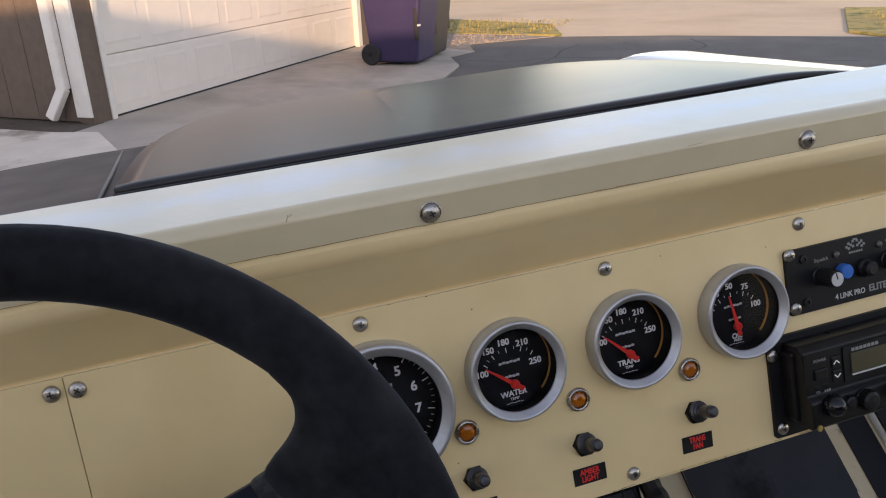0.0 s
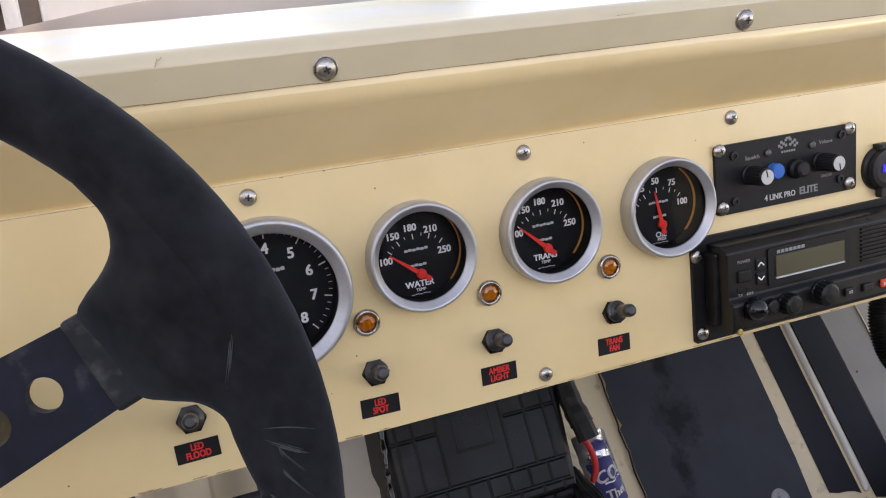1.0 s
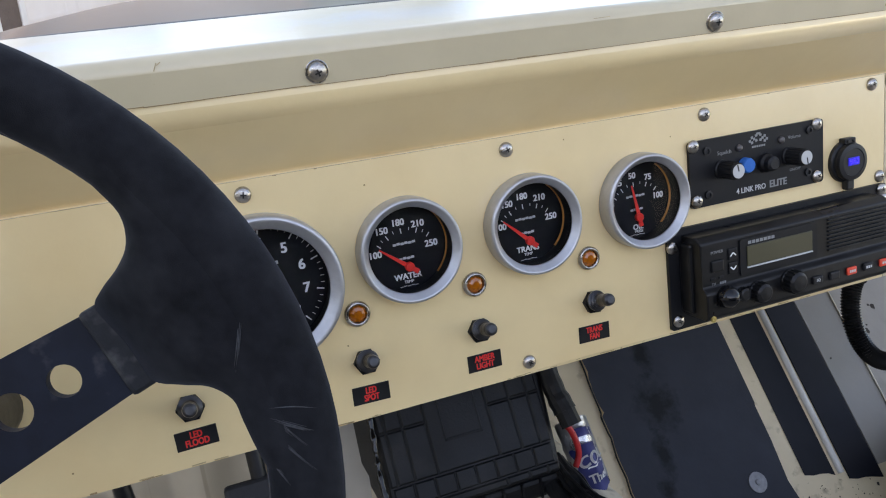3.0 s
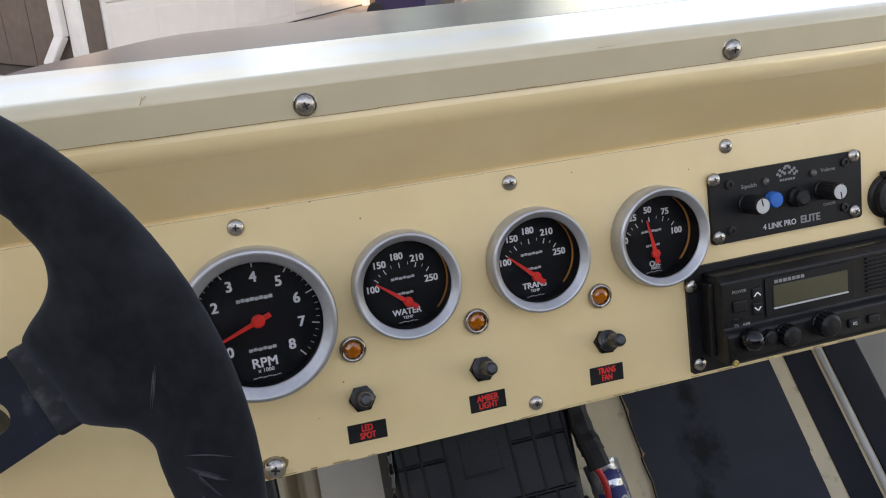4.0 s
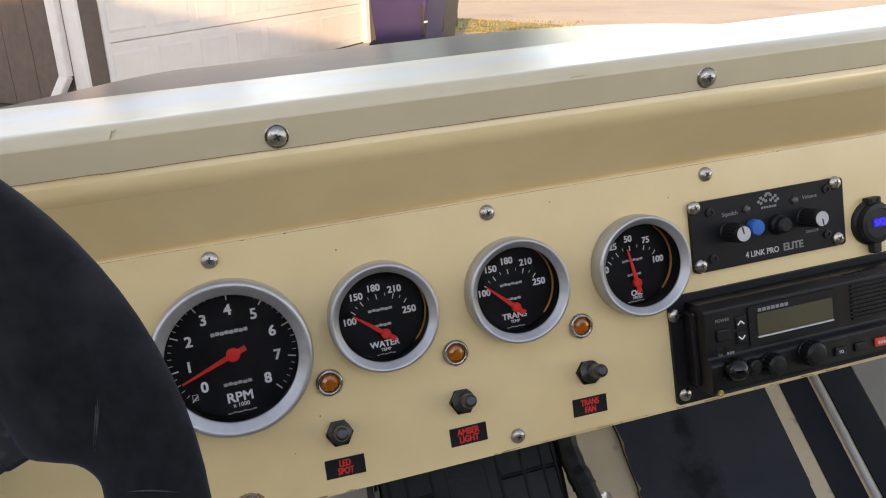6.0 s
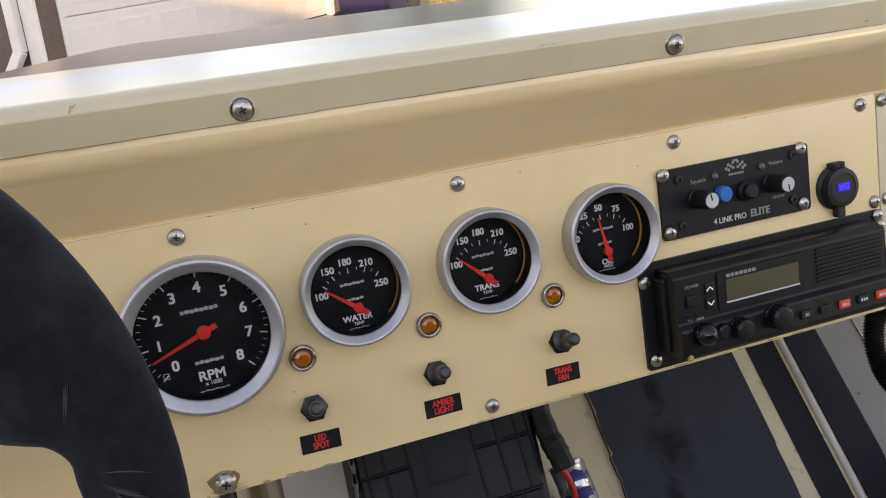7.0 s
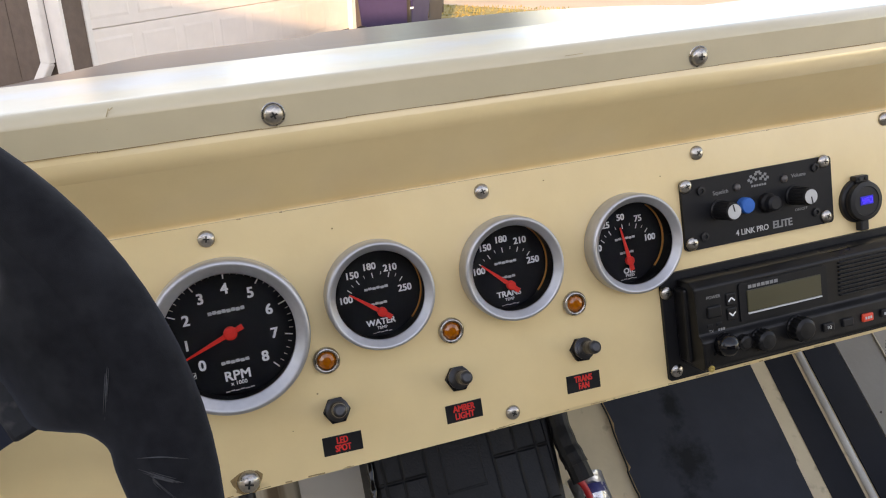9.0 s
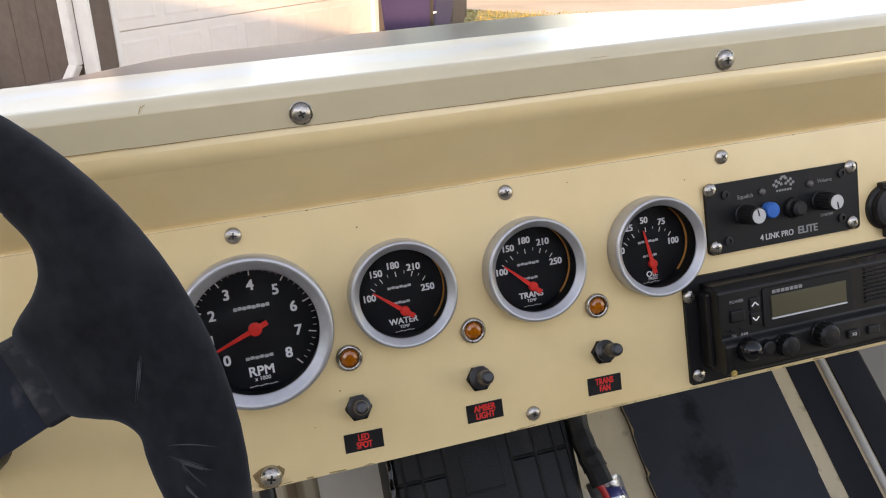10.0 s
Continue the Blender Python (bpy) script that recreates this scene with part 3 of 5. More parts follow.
for x in (0.1455, 0.412, -0.39):
    copy_thing(bolt, on_car(x, -0.0344, 1.2155, 12.7, 20, 0))


# ---- gauges ----
def gauge(name, label, cx, cz, R, lip, marks, ticks, pivot, tip, tail, words, bars, ring=True, hub_r=0.0032, centre=(0.0, 0.0)):
    """A can sunk in the panel: satin bezel standing 14 mm proud, dished to its lip, with the dial 6 mm behind the panel's face."""
    g = thing(name, label, "gauge", (cx, 0, cz), group="dashboard gauges")
    bore = lip * 1.05
    prof = [(R * 0.985, 0.0), (R, 0.0007), (R, 0.0112), (R * 0.990, 0.0132), (R * 0.965, 0.0144), (R * 0.935, 0.0145), (R * 0.915, 0.0139), (lip + 0.0007, 0.0104), (lip, 0.0098), (lip, 0.0090), (bore, 0.0084)]
    part("bezel", lathe(prof, 96, cap=False), BEZEL, g, smooth=True)
    part("inner_wall", lathe([(bore, 0.0086), (bore, -0.0062), (bore * 1.02, -0.0064), (bore * 1.02, 0.0082)], 64, cap=False), DIAL, g, "matt black wall inside the rim", smooth=True)
    dial = part("dial", lathe([(0, -0.0060), (bore, -0.0060), (bore, -0.0090), (0, -0.0090)], 64), DIAL, g)
    y = 0.0059
    for body, x, z, size in marks:
        letters("numeral", body, size, x, z, INK, dial, y, bold=0.00030 if size > 0.008 else 0.00022, squeeze=0.97)
    for body, x, z, size, bold, slant in words:
        letters("word", body, size, x, z, INK, dial, y, bold=bold, slant=slant)
    bm = bmesh.new()
    for a, r0, r1, w in ticks:
        rm = (r0 + r1) / 2
        bar(centre[0] + rm * math.cos(radians(a)), centre[1] + rm * math.sin(radians(a)), r1 - r0, w, y, bm, a)
    part("tick_marks", bm, INK, dial)
    bm = bmesh.new()
    for x, z, w, h in bars:
        for k in range(max(3, int(w / 0.0026))):
            n = max(3, int(w / 0.0026))
            bar(x - w / 2 + w * (k + 0.5) / n, z + (0.0002 if k % 2 else -0.0001), w / n * 0.80, h, y, bm, 0)
        bar(x, z, w * 0.98, h * 0.35, y, bm, 0)
    part("printed_bars", bm, DIM_INK, dial)
    # needle with hub and tail
    p, q, s = Vector((pivot[0], 0, pivot[1])), Vector((tip[0], 0, tip[1])), Vector((tail[0], 0, tail[1]))
    d = (q - p).normalized()
    side = Vector((-d.z, 0, d.x))
    bm = bmesh.new()
    f, b = [], []
    for pt, w in ((s, 0.0017), (p, 0.0016), (q, 0.00045)):
        for k in (-1, 1):
            v = pt + side * w * k
            f.append(bm.verts.new((v.x, 0.0040, v.z)))
            b.append(bm.verts.new((v.x, 0.0047, v.z)))
    for i in (0, 2):
        bm.faces.new((f[i], f[i + 1], f[i + 3], f[i + 2]))
        bm.faces.new((b[i], b[i + 2], b[i + 3], b[i + 1]))
        for e in (0, 1):
            bm.faces.new((f[i + e], f[i + 2 + e], b[i + 2 + e], b[i + e]))
    bm.faces.new((f[0], b[0], b[1], f[1]))
    bm.faces.new((f[4], f[5], b[5], b[4]))
    needle = part("needle", bm, NEEDLE, g)
    hub = part("hub", lathe([(hub_r, -0.0058), (hub_r, -0.0034), (hub_r * 0.8, -0.0029), (0, -0.0027)], 24), NEEDLE, needle)
    hub.location = (pivot[0], 0, pivot[1])
    # Reflected glint inside the rim, built as a short orange arc.
    if ring:
        part("glint_arc", lathe([(bore * 0.999, -0.0058), (bore * 0.978, -0.0057), (bore * 0.981, -0.0050), (bore * 0.999, -0.0040)], 48, a0=-46, a1=52), ORANGE, g, "copper-coloured arc inside the rim, standing for a reflected glint")
    glass = part("glass", lathe([(0, 0.0082), (bore * 0.998, 0.0080), (bore * 0.998, 0.0070), (0, 0.0072)], 48), GLASS, g, smooth=False)
    glass.visible_shadow = False
    return g


deg = lambda a, b, n: [a + (b - a) * k / n for k in range(n + 1)]
cx, cz, R = GAUGES["tach"]
A0, A1 = 222.0, -48.0                                   # 0 and 8 on the tachometer
tt = [(a, 0.0332 if k % 5 == 0 else 0.0357, 0.0380, 0.0008 if k % 5 == 0 else 0.00035) for k, a in enumerate(deg(A0, A1, 40))]
tm = [(str(k), 0.0268 * math.cos(radians(A0 + (A1 - A0) * k / 8)), 0.0268 * math.sin(radians(A0 + (A1 - A0) * k / 8)), 0.0092) for k in range(9)]
ta = radians(A0 + (A1 - A0) * 0.62 / 8)
tach = gauge("tachometer", "large tachometer with black dial and red needle in silver bezel", cx, cz, R, 0.0386, tm, tt, (0, -0.0008), (0.0345 * math.cos(ta), -0.0008 + 0.0345 * math.sin(ta)), (-0.0085 * math.cos(ta), -0.0008 - 0.0085 * math.sin(ta)),
      [("RPM", -0.0004, -0.0280, 0.0086, 0.00022, 0), ("x 1000", -0.0004, -0.0328, 0.0036, 0.00006, 0)], [(0, 0.0133, 0.0225, 0.0022), (-0.0003, -0.0189, 0.0175, 0.0020), (-0.0005, -0.0372, 0.018, 0.0007)], ring=False, hub_r=0.0042)

for x, z, w, h in ((-0.0262, -0.0246, 0.0034, 0.0004), (-0.0262, -0.0212, 0.0034, 0.0004), (-0.0278, -0.0229, 0.0004, 0.0034), (-0.0246, -0.0229, 0.0004, 0.0034)):
    part("square_mark", bar(x, z, w, h, 0.0059, bmesh.new()), DIM_INK, tach)


def small_gauge(name, label, key, values, tip, words, nudge=(0.0, 0.0)):
    cx, cz, R = GAUGES[key]
    spots = ((-0.0197, -0.0017), (-0.0134, 0.0134), (-0.0017, 0.0171), (0.0118, 0.0142), (0.0195, -0.0006))
    marks = [(v, x + nudge[0], z + nudge[1], 0.0062) for v, (x, z) in zip(values, spots)]
    pv = (0.0016, -0.0141)
    angles = [137, 128, 119, 107, 95, 82, 70, 60, 50]
    ticks = [(a, 0.0232 if k % 2 == 0 else 0.0247, 0.0266, 0.0006 if k % 2 == 0 else 0.00035) for k, a in enumerate(angles)]
    d = Vector((tip[0] - pv[0], tip[1] - pv[1]))
    tail = (pv[0] - d.x / d.length * 0.0072, pv[1] - d.y / d.length * 0.0072)
    gauge(name, label, cx, cz, R, 0.0283, marks, ticks, pv, tip, tail, words, [(0.0002, 0.0020, 0.0160, 0.0016), (0.0006, -0.0082, 0.0110, 0.0016), (0.0, -0.0272, 0.013, 0.0005)], centre=(0.0012, -0.0142))


small_gauge("water_temperature_gauge", "round water temperature gauge, black dial and red needle near 100", "water", ("100", "150", "180", "210", "250"), (-0.0176, 0.0010), [("WATER", 0, -0.0206, 0.0056, 0.00018, 0), ("TEMP", 0.0003, -0.0244, 0.0028, 0.00004, 0)], (-0.0006, -0.0008))
small_gauge("transmission_temperature_gauge", "round transmission temperature gauge, black dial and red needle near 100", "trans", ("100", "150", "180", "210", "250"), (-0.0173, 0.0030), [("TRANS", 0, -0.0198, 0.0056, 0.00018, 0), ("TEMP", 0.0, -0.0236, 0.0028, 0.00004, 0)], (0.0005, 0.0006))
small_gauge("oil_pressure_gauge", "round oil pressure gauge, black dial and red needle near 50", "oil", ("0", "25", "50", "75", "100"), (-0.0034, 0.0102), [("OIL", 0.0010, -0.0215, 0.0056, 0.00018, 0), ("PRESS", 0.0015, -0.0248, 0.0028, 0.00004, 0)])


# ---- lamps, switches, labels ----
lamp = thing("warning_lamp", "amber warning lamp in a chrome ring on the dash", "indicator lamp", (-0.117, 0, 1.0615), group="warning lamps")
part("ring", lathe([(0.0078, 0), (0.0086, 0.0008), (0.0086, 0.0022), (0.0078, 0.0034), (0.0066, 0.0036), (0.0060, 0.0028), (0.0060, 0.0006)], 36, cap=False), STEEL, lamp, smooth=True)
part("lens", lathe([(0.0061, 0.0005), (0.0059, 0.0022), (0.0048, 0.0034), (0.0028, 0.0041), (0, 0.0043)], 9), AMBER, lamp)
for x, z in ((-0.0340, 1.0632), (0.0553, 1.0632), (-0.2265, 1.0592)):
    copy_thing(lamp, on_car(x, 0, z, 0, 40, 0))

switch = thing("toggle_switch", "black toggle switch with a rubber boot and hex nut", "toggle switch", (-0.116, 0, 1.0280), group="toggle switches")
hexagon = [(0.0087, 0.0), (0.0087, 0.0040), (0.0078, 0.0050), (0.0056, 0.0050)]
part("hex_nut", lathe(hexagon, 6), NUT, switch)
part("boot", lathe([(0.0074, 0.005), (0.0075, 0.0068), (0.0060, 0.0076), (0.0064, 0.0090), (0.0050, 0.0099), (0.0054, 0.0112), (0.0044, 0.0126), (0.0042, 0.0160), (0.0046, 0.0212), (0.0041, 0.0238), (0.0026, 0.0250), (0, 0.0252)], 26), BOOT, switch, smooth=False).rotation_euler = (radians(-17), 0, 0)
for x, z, a in ((-0.0342, 1.0300, 25), (0.0565, 1.0300, 50), (-0.2285, 1.0268, 12)):
    copy_thing(switch, on_car(x, 0, z, 0, a * 0.1, 0))


def tag(x, z, top, low, tilt=0.0):
    t = thing("switch_label", f"black engraved label with red letters reading {top} {low}", "label", (x, 0, z), group="switch labels", turn=(0, tilt, 0))
    part("tape", boxm(-0.0127, 0.0127, -0.0007, 0, -0.0063, 0.0063, 0.0003), BLACK, t)
    for body, dz in ((top, 0.0026), (low, -0.0026)):
        letters("word", body, 0.0062, 0, dz, TAG_RED, t, -0.00075, bold=0.0002, squeeze=0.78 if top == "AMBER" else 0.70)


tag(-0.1158, 1.0047, "LED", "SPOT", 1.2)
tag(-0.0328, 1.0062, "AMBER", "LIGHT")
tag(0.0555, 1.0060, "TRANS", "FAN", 0.8)
tag(-0.2285, 1.0060, "LED", "FLOOD", -1.0)

# ---- intercom ----
ic = thing("intercom_panel", "black intercom panel with knobs, a blue button and white print", "intercom", (0.2080, 0, 1.1075))
part("faceplate", plate(round_rect(-0.0635, 0.0635, -0.0250, 0.0250, 0.003), [], -0.0028, 0.0), BLACK_PLATE, ic)
for x in (-0.0346, 0.0290):
    k = part("knob", lathe([(0.0072, 0.0028), (0.0072, 0.0040), (0.0064, 0.0048), (0.0060, 0.0195), (0.0055, 0.0205), (0, 0.0205)], 28), BLACK, ic, smooth=False)
    bm = bmesh.new()
    for j in range(18):
        a = 2 * math.pi * j / 18
        c, s = math.cos(a), math.sin(a)
        tube([(0.0062 * c, -0.005, 0.0062 * s), (0.0060 * c, -0.019, 0.0060 * s)], 0.0006, 5, bm)
    part("ribs", bm, BLACK, k)
    part("cap", lathe([(0.0052, 0.0204), (0.0052, 0.0209), (0, 0.0209)], 26), CAP_GREY, k, "white knob cap")
    part("pointer", boxm(-0.0004, 0.0004, -0.0212, -0.0207, 0, 0.0050), BLACK, k)
    k.location = (x, 0, 0.0008)
    k.rotation_euler = (0, radians(-12 if x < 0 else 170), 0)
b = part("blue_button", lathe([(0.0058, 0.0028), (0.0058, 0.0075), (0.0050, 0.0090), (0, 0.0094)], 28), BLUE, ic, "bright blue push button", smooth=False)
b.location = (-0.0140, 0, 0.0006)
b = part("jack", lathe([(0.0074, 0.0028), (0.0070, 0.0060), (0.0058, 0.0078), (0.0056, 0.0120), (0.0040, 0.0135), (0, 0.0135)], 28), BLACK, ic, smooth=False)
b.location = (0.0056, 0, -0.0008)
for x, z in ((-0.0185, 0.0142), (0.0215, 0.0142)):
    part("indicator", lathe([(0.0028, 0.0028), (0.0026, 0.0042), (0.0014, 0.0052), (0, 0.0054)], 16), PILOT, ic, smooth=True).location = (x, 0, z)
for x, z in ((-0.0480, 0.0165), (-0.0480, -0.0165), (0.0490, 0.0180), (0.0475, -0.0150)):
    part("socket_screw", lathe([(0.0032, 0.0028), (0.0032, 0.0042), (0.0017, 0.0044), (0.0016, 0.0034), (0, 0.0034)], 16), BLACK, ic).location = (x, 0, z)
for body, x, z, s in (("Squelch", -0.0320, 0.0130, 0.0042), ("Volume", 0.0345, 0.0150, 0.0040), ("ON/OFF", 0.0350, -0.0105, 0.0030)):
    letters("word", body, s, x, z, FAINT_INK, ic, -0.0029)
letters("word", "4 LINK PRO", 0.0060, -0.0080, -0.0188, DIM_INK, ic, -0.0029, bold=0.00008, squeeze=0.9)
letters("word", "ELITE", 0.0076, 0.0180, -0.0184, FAINT_INK, ic, -0.0029, bold=0.0003, squeeze=0.95)
bm = bmesh.new()
for sgn in (-1, 1):                                     # plain emblem of two chequered shapes
    for i in range(4):
        for j in range(3):
            if (i + j) % 2 == 0:
                bar(sgn * (0.0020 + 0.0020 * i), 0.0175 + 0.0019 * j - 0.0006 * i, 0.0021, 0.0019, -0.0028, bm, sgn * -18)
for k in range(6):
    bar(-0.0055 + 0.0022 * k, 0.0130, 0.0016, 0.0015, -0.0028, bm, 8)
bar(0, 0.0225, 0.004, 0.0016, -0.0028, bm)
part("emblem", bm, FAINT_INK, ic, "plain grey chequered emblem")
corner = screw("faceplate_screw", 0.0049, "stainless screw holding a black faceplate", dome=0.5)
corner.matrix_world = on_car(0.1480, -0.0028, 1.1290)
for x, y, z, a in ((0.2645, -0.0028, 1.1290, 30), (0.2645, -0.0028, 1.0880, 55), (0.1495, -0.0028, 1.0880, 15), (0.1250, -0.003, 1.0568, 40), (0.1275, -0.003, 0.9985, 20), (0.3325, -0.003, 1.0655, 10), (0.3340, -0.003, 1.0570, 10)):
    copy_thing(corner, on_car(x, y, z, 0, a, 0))

# ---- two-way radio ----
ra = thing("two_way_radio", "black two-way radio with grey display bolted to a mounting plate", "radio", (0, 0, 0))
part("mounting_plate", plate(round_rect(0.1215, 0.3378, 0.9912, 1.0700, 0.002), [], -0.003, 0.0), BLACK_PLATE, ra)
part("bracket", boxm(0.1305, 0.1375, -0.016, -0.003, 1.006, 1.0600, 0.002), RADIO, ra)
sect = [(-0.003, 1.0650), (-0.018, 1.0650), (-0.0245, 1.0610), (-0.0245, 1.0275), (-0.0300, 1.0245), (-0.0305, 1.0060), (-0.0280, 1.0030), (-0.003, 1.0030)]
body = part("body", prism(sect, 0.1400, 0.3240, bevel=0.0012), RADIO, ra)
part("side_cheek", boxm(0.3240, 0.3275, -0.0300, -0.003, 1.0020, 1.0270, 0.0012), RADIO, body)
body.location.x = -0.0065
part("display_frame", plate(round_rect(0.1745, 0.2480, 1.0305, 1.0585, 0.002), [], -0.0256, -0.0240), BLACK_PLATE, body)
part("display", boxm(0.1806, 0.2424, -0.0264, -0.0250, 1.0369, 1.0525, 0.0004), LCD, body, "grey liquid-crystal display, switched off")
part("display_lip", boxm(0.1806, 0.2424, -0.0268, -0.0250, 1.0358, 1.0368), DIM_INK, body)
bm = bmesh.new()
for k in range(7):
    bar(0.1835 + 0.0036 * k, 1.0550, 0.0028, 0.0024, -0.0256, bm)
part("maker_mark", bm, FAINT_INK, body, "plain pale bars in place of the maker's name")
for k in range(9):
    part("grille_slat", boxm(0.2590, 0.3190, -0.0262, -0.0240, 1.0325 + 0.0030 * k, 1.0339 + 0.0030 * k, 0.0004), RADIO, body)
letters("word", "POWER", 0.0032, 0.1545, 1.0530, FAINT_INK, body, -0.0246)
letters("word", "TX", 0.0030, 0.1508, 1.0290, FAINT_INK, body, -0.0246)
bm = bmesh.new()
for k in range(3):
    bar(0.1570 + 0.0020 * k, 1.0290, 0.0014, 0.0020, -0.0245, bm)
part("small_print", bm, FAINT_INK, body)
part("power_button", boxm(0.1485, 0.1595, -0.0262, -0.0240, 1.0385, 1.0470, 0.001), RADIO, body)
for x in (0.1500, 0.1575):
    part("status_light", boxm(x - 0.0022, x + 0.0022, -0.0250, -0.0240, 1.0318, 1.0345, 0.0005), BLACK_PLATE, body)
for z, s in ((1.0490, 1), (1.0385, -1)):
    b = part("arrow_button", boxm(0.1640, 0.1720, -0.0258, -0.0240, z - 0.0045, z + 0.0045, 0.001), RADIO, body)
    bm = bmesh.new()
    for k in (-1, 1):
        bar(0.1680 + k * 0.0013, z, 0.0036, 0.0009, -0.0258, bm, -45 * k * s)
    part("arrow", bm, INK, b)
for x, z, r, h, shiny in ((0.1570, 1.0200, 0.0084, 0.012, True), (0.1712, 1.0188, 0.0050, 0.005, False), (0.1850, 1.0180, 0.0072, 0.010, False), (0.2160, 1.0195, 0.0084, 0.011, False)):
    k = part("knob", lathe([(r * 1.08, 0), (r * 1.08, 0.0015), (r, 0.0022), (r * 0.96, h * 0.85), (r * 0.7, h), (0, h * 1.03)] if not shiny else [(r * 1.05, 0), (r, 0.002)] + [(r * math.cos(radians(a)), 0.002 + h * 0.75 * math.sin(radians(a))) for a in (15, 30, 45, 60, 75)] + [(0, 0.002 + h * 0.75)], 30), GLOSS_BLACK if shiny else RADIO, body, "glossy domed knob" if shiny else "", smooth=shiny)
    k.location = (x, -0.0300, z)
    if not shiny:
        bm = bmesh.new()
        for j in range(16):
            a = 2 * math.pi * j / 16
            tube([(r * math.cos(a), -0.002, r * math.sin(a)), (r * 0.97 * math.cos(a), -h * 0.84, r * 0.97 * math.sin(a))], 0.0008, 5, bm)
        part("ribs", bm, RADIO, k)
for k, (x, m) in enumerate(((0.2420, BLACK), (0.2590, BLACK), (0.2765, BUTTON_RED), (0.2935, BLACK), (0.3105, BUTTON_RED))):
    b = part("key", boxm(x - 0.0048, x + 0.0048, -0.0324, -0.0300, 1.0112, 1.0174, 0.0010), m, body, "red key" if m is BUTTON_RED else "")
    bm = bmesh.new()
    for j in range(3):
        bar(x - 0.0022 + 0.0022 * j, 1.0143, 0.0015, 0.0020, -0.0324, bm)
    if k == 0:
        letters("key_word", "SQ", 0.0030, x, 1.0143, DIM_INK, b, -0.0325, bold=0.00005)
    elif k != 1:
        part("key_print", bm, DIM_INK, b)
part("grub_screw", lathe([(0.0024, 0), (0.0024, 0.001), (0.001, 0.0012), (0, 0.0008)], 14), BRASS, body, "small brass screw").location = (0.1445, -0.0300, 1.0050)

# ---- charger socket ----
us = thing("charger_socket", "round black charger socket with a hinged cap and blue digits", "socket", (0.2960, 0, 1.0945))
part("flange", lathe([(0.0182, 0), (0.0182, 0.0030), (0.0172, 0.0042), (0.0160, 0.0046)], 40), BLACK, us, smooth=False)
us.matrix_world = us.matrix_world @ Matrix.Scale(0.93, 4)
part("cap", lathe([(0.0160, 0.0048), (0.0163, 0.0075), (0.0156, 0.0098), (0.0120, 0.0106), (0.0116, 0.0100), (0, 0.0100)], 40), BLACK, us)
part("hinge", boxm(-0.0062, 0.0062, -0.0070, 0.0, 0.0150, 0.0205, 0.0010), BLACK, us)
for x in (-0.003, 0.003):
    part("hinge_pin", lathe([(0.0014, 0.0070), (0.0012, 0.0078), (0, 0.0080)], 10), BLACK, us).location = (x, 0, 0.0180)
part("pull_tab", boxm(-0.0040, 0.0040, -0.0075, -0.0010, -0.0245, -0.0140, 0.0012), BLACK, us)
win = part("meter_window", boxm(-0.0062, 0.0062, -0.0106, -0.0099, -0.0028, 0.0042, 0.0004), BLUE_GLOW, us, "small window lit dark blue")
bm = bmesh.new()
for x, segs in ((-0.0034, "bcfgd"), (0.0004, "acgfe"), (0.0036, "bcad")):
    for s, (dx, dz, w, h) in {"a": (0, 0.0022, 0.0020, 0.0007), "d": (0, -0.0016, 0.0020, 0.0007), "g": (0, 0.0003, 0.0020, 0.0007), "b": (0.0011, 0.0012, 0.0007, 0.0017), "c": (0.0011, -0.0007, 0.0007, 0.0017), "f": (-0.0011, 0.0012, 0.0007, 0.0017), "e": (-0.0011, -0.0007, 0.0007, 0.0017)}.items():
        if s in segs:
            bar(x + dx, 0.0005 + dz, w, h, -0.0107, bm)
part("meter_digits", bm, BLUE_LED, win, "glowing blue digits")

# ---- steering wheel ----
sw = thing("steering_wheel", "small-diameter steering wheel with black suede rim and drilled black spokes", "steering wheel", (-0.3363, -0.2216, 1.0989), turn=(-11.18, 0, 0))
RIM, GRIP = 0.1487, 0.0130
bm = bmesh.new()
rings = []
for i in range(96):
    a = 2 * math.pi * i / 96
    rings.append([bm.verts.new(((RIM + GRIP * math.cos(b)) * math.cos(a), GRIP * 1.02 * math.sin(b), (RIM + GRIP * math.cos(b)) * math.sin(a))) for b in [2 * math.pi * j / 20 for j in range(20)]])
for i in range(96):
    for j in range(20):
        bm.faces.new((rings[i][j], rings[(i + 1) % 96][j], rings[(i + 1) % 96][(j + 1) % 20], rings[i][(j + 1) % 20]))
part("rim", bm, SUEDE, sw, "worn black suede rim", smooth=True)
EDGE = [(0.1010, 0.0905), (0.1067, 0.0806), (0.1066, 0.0712), (0.1022, 0.0642), (0.0955, 0.0578), (0.0922, 0.0516), (0.0985, 0.0380), (0.1045, 0.0243), (0.1135, 0.0209), (0.1225, 0.0187), (0.1290, 0.0134), (0.1308, 0.0064), (0.1330, -0.0030), (0.1362, -0.0135)]
DISH = [0, 0.002, 0.006, 0.011, 0.016, 0.020, 0.021, 0.020, 0.015, 0.010, 0.005, 0.001, 0, 0]
ANG = [43, 39.5, 36, 32.5, 29, 25, 21, 17, 13, 9.5, 6, 2, -2.0, -6.0]
edge = spline([(u, v, d) for (u, v), d in zip(EDGE, DISH)], 4)
angs = spline([(a, 0, 0) for a in ANG], 4)
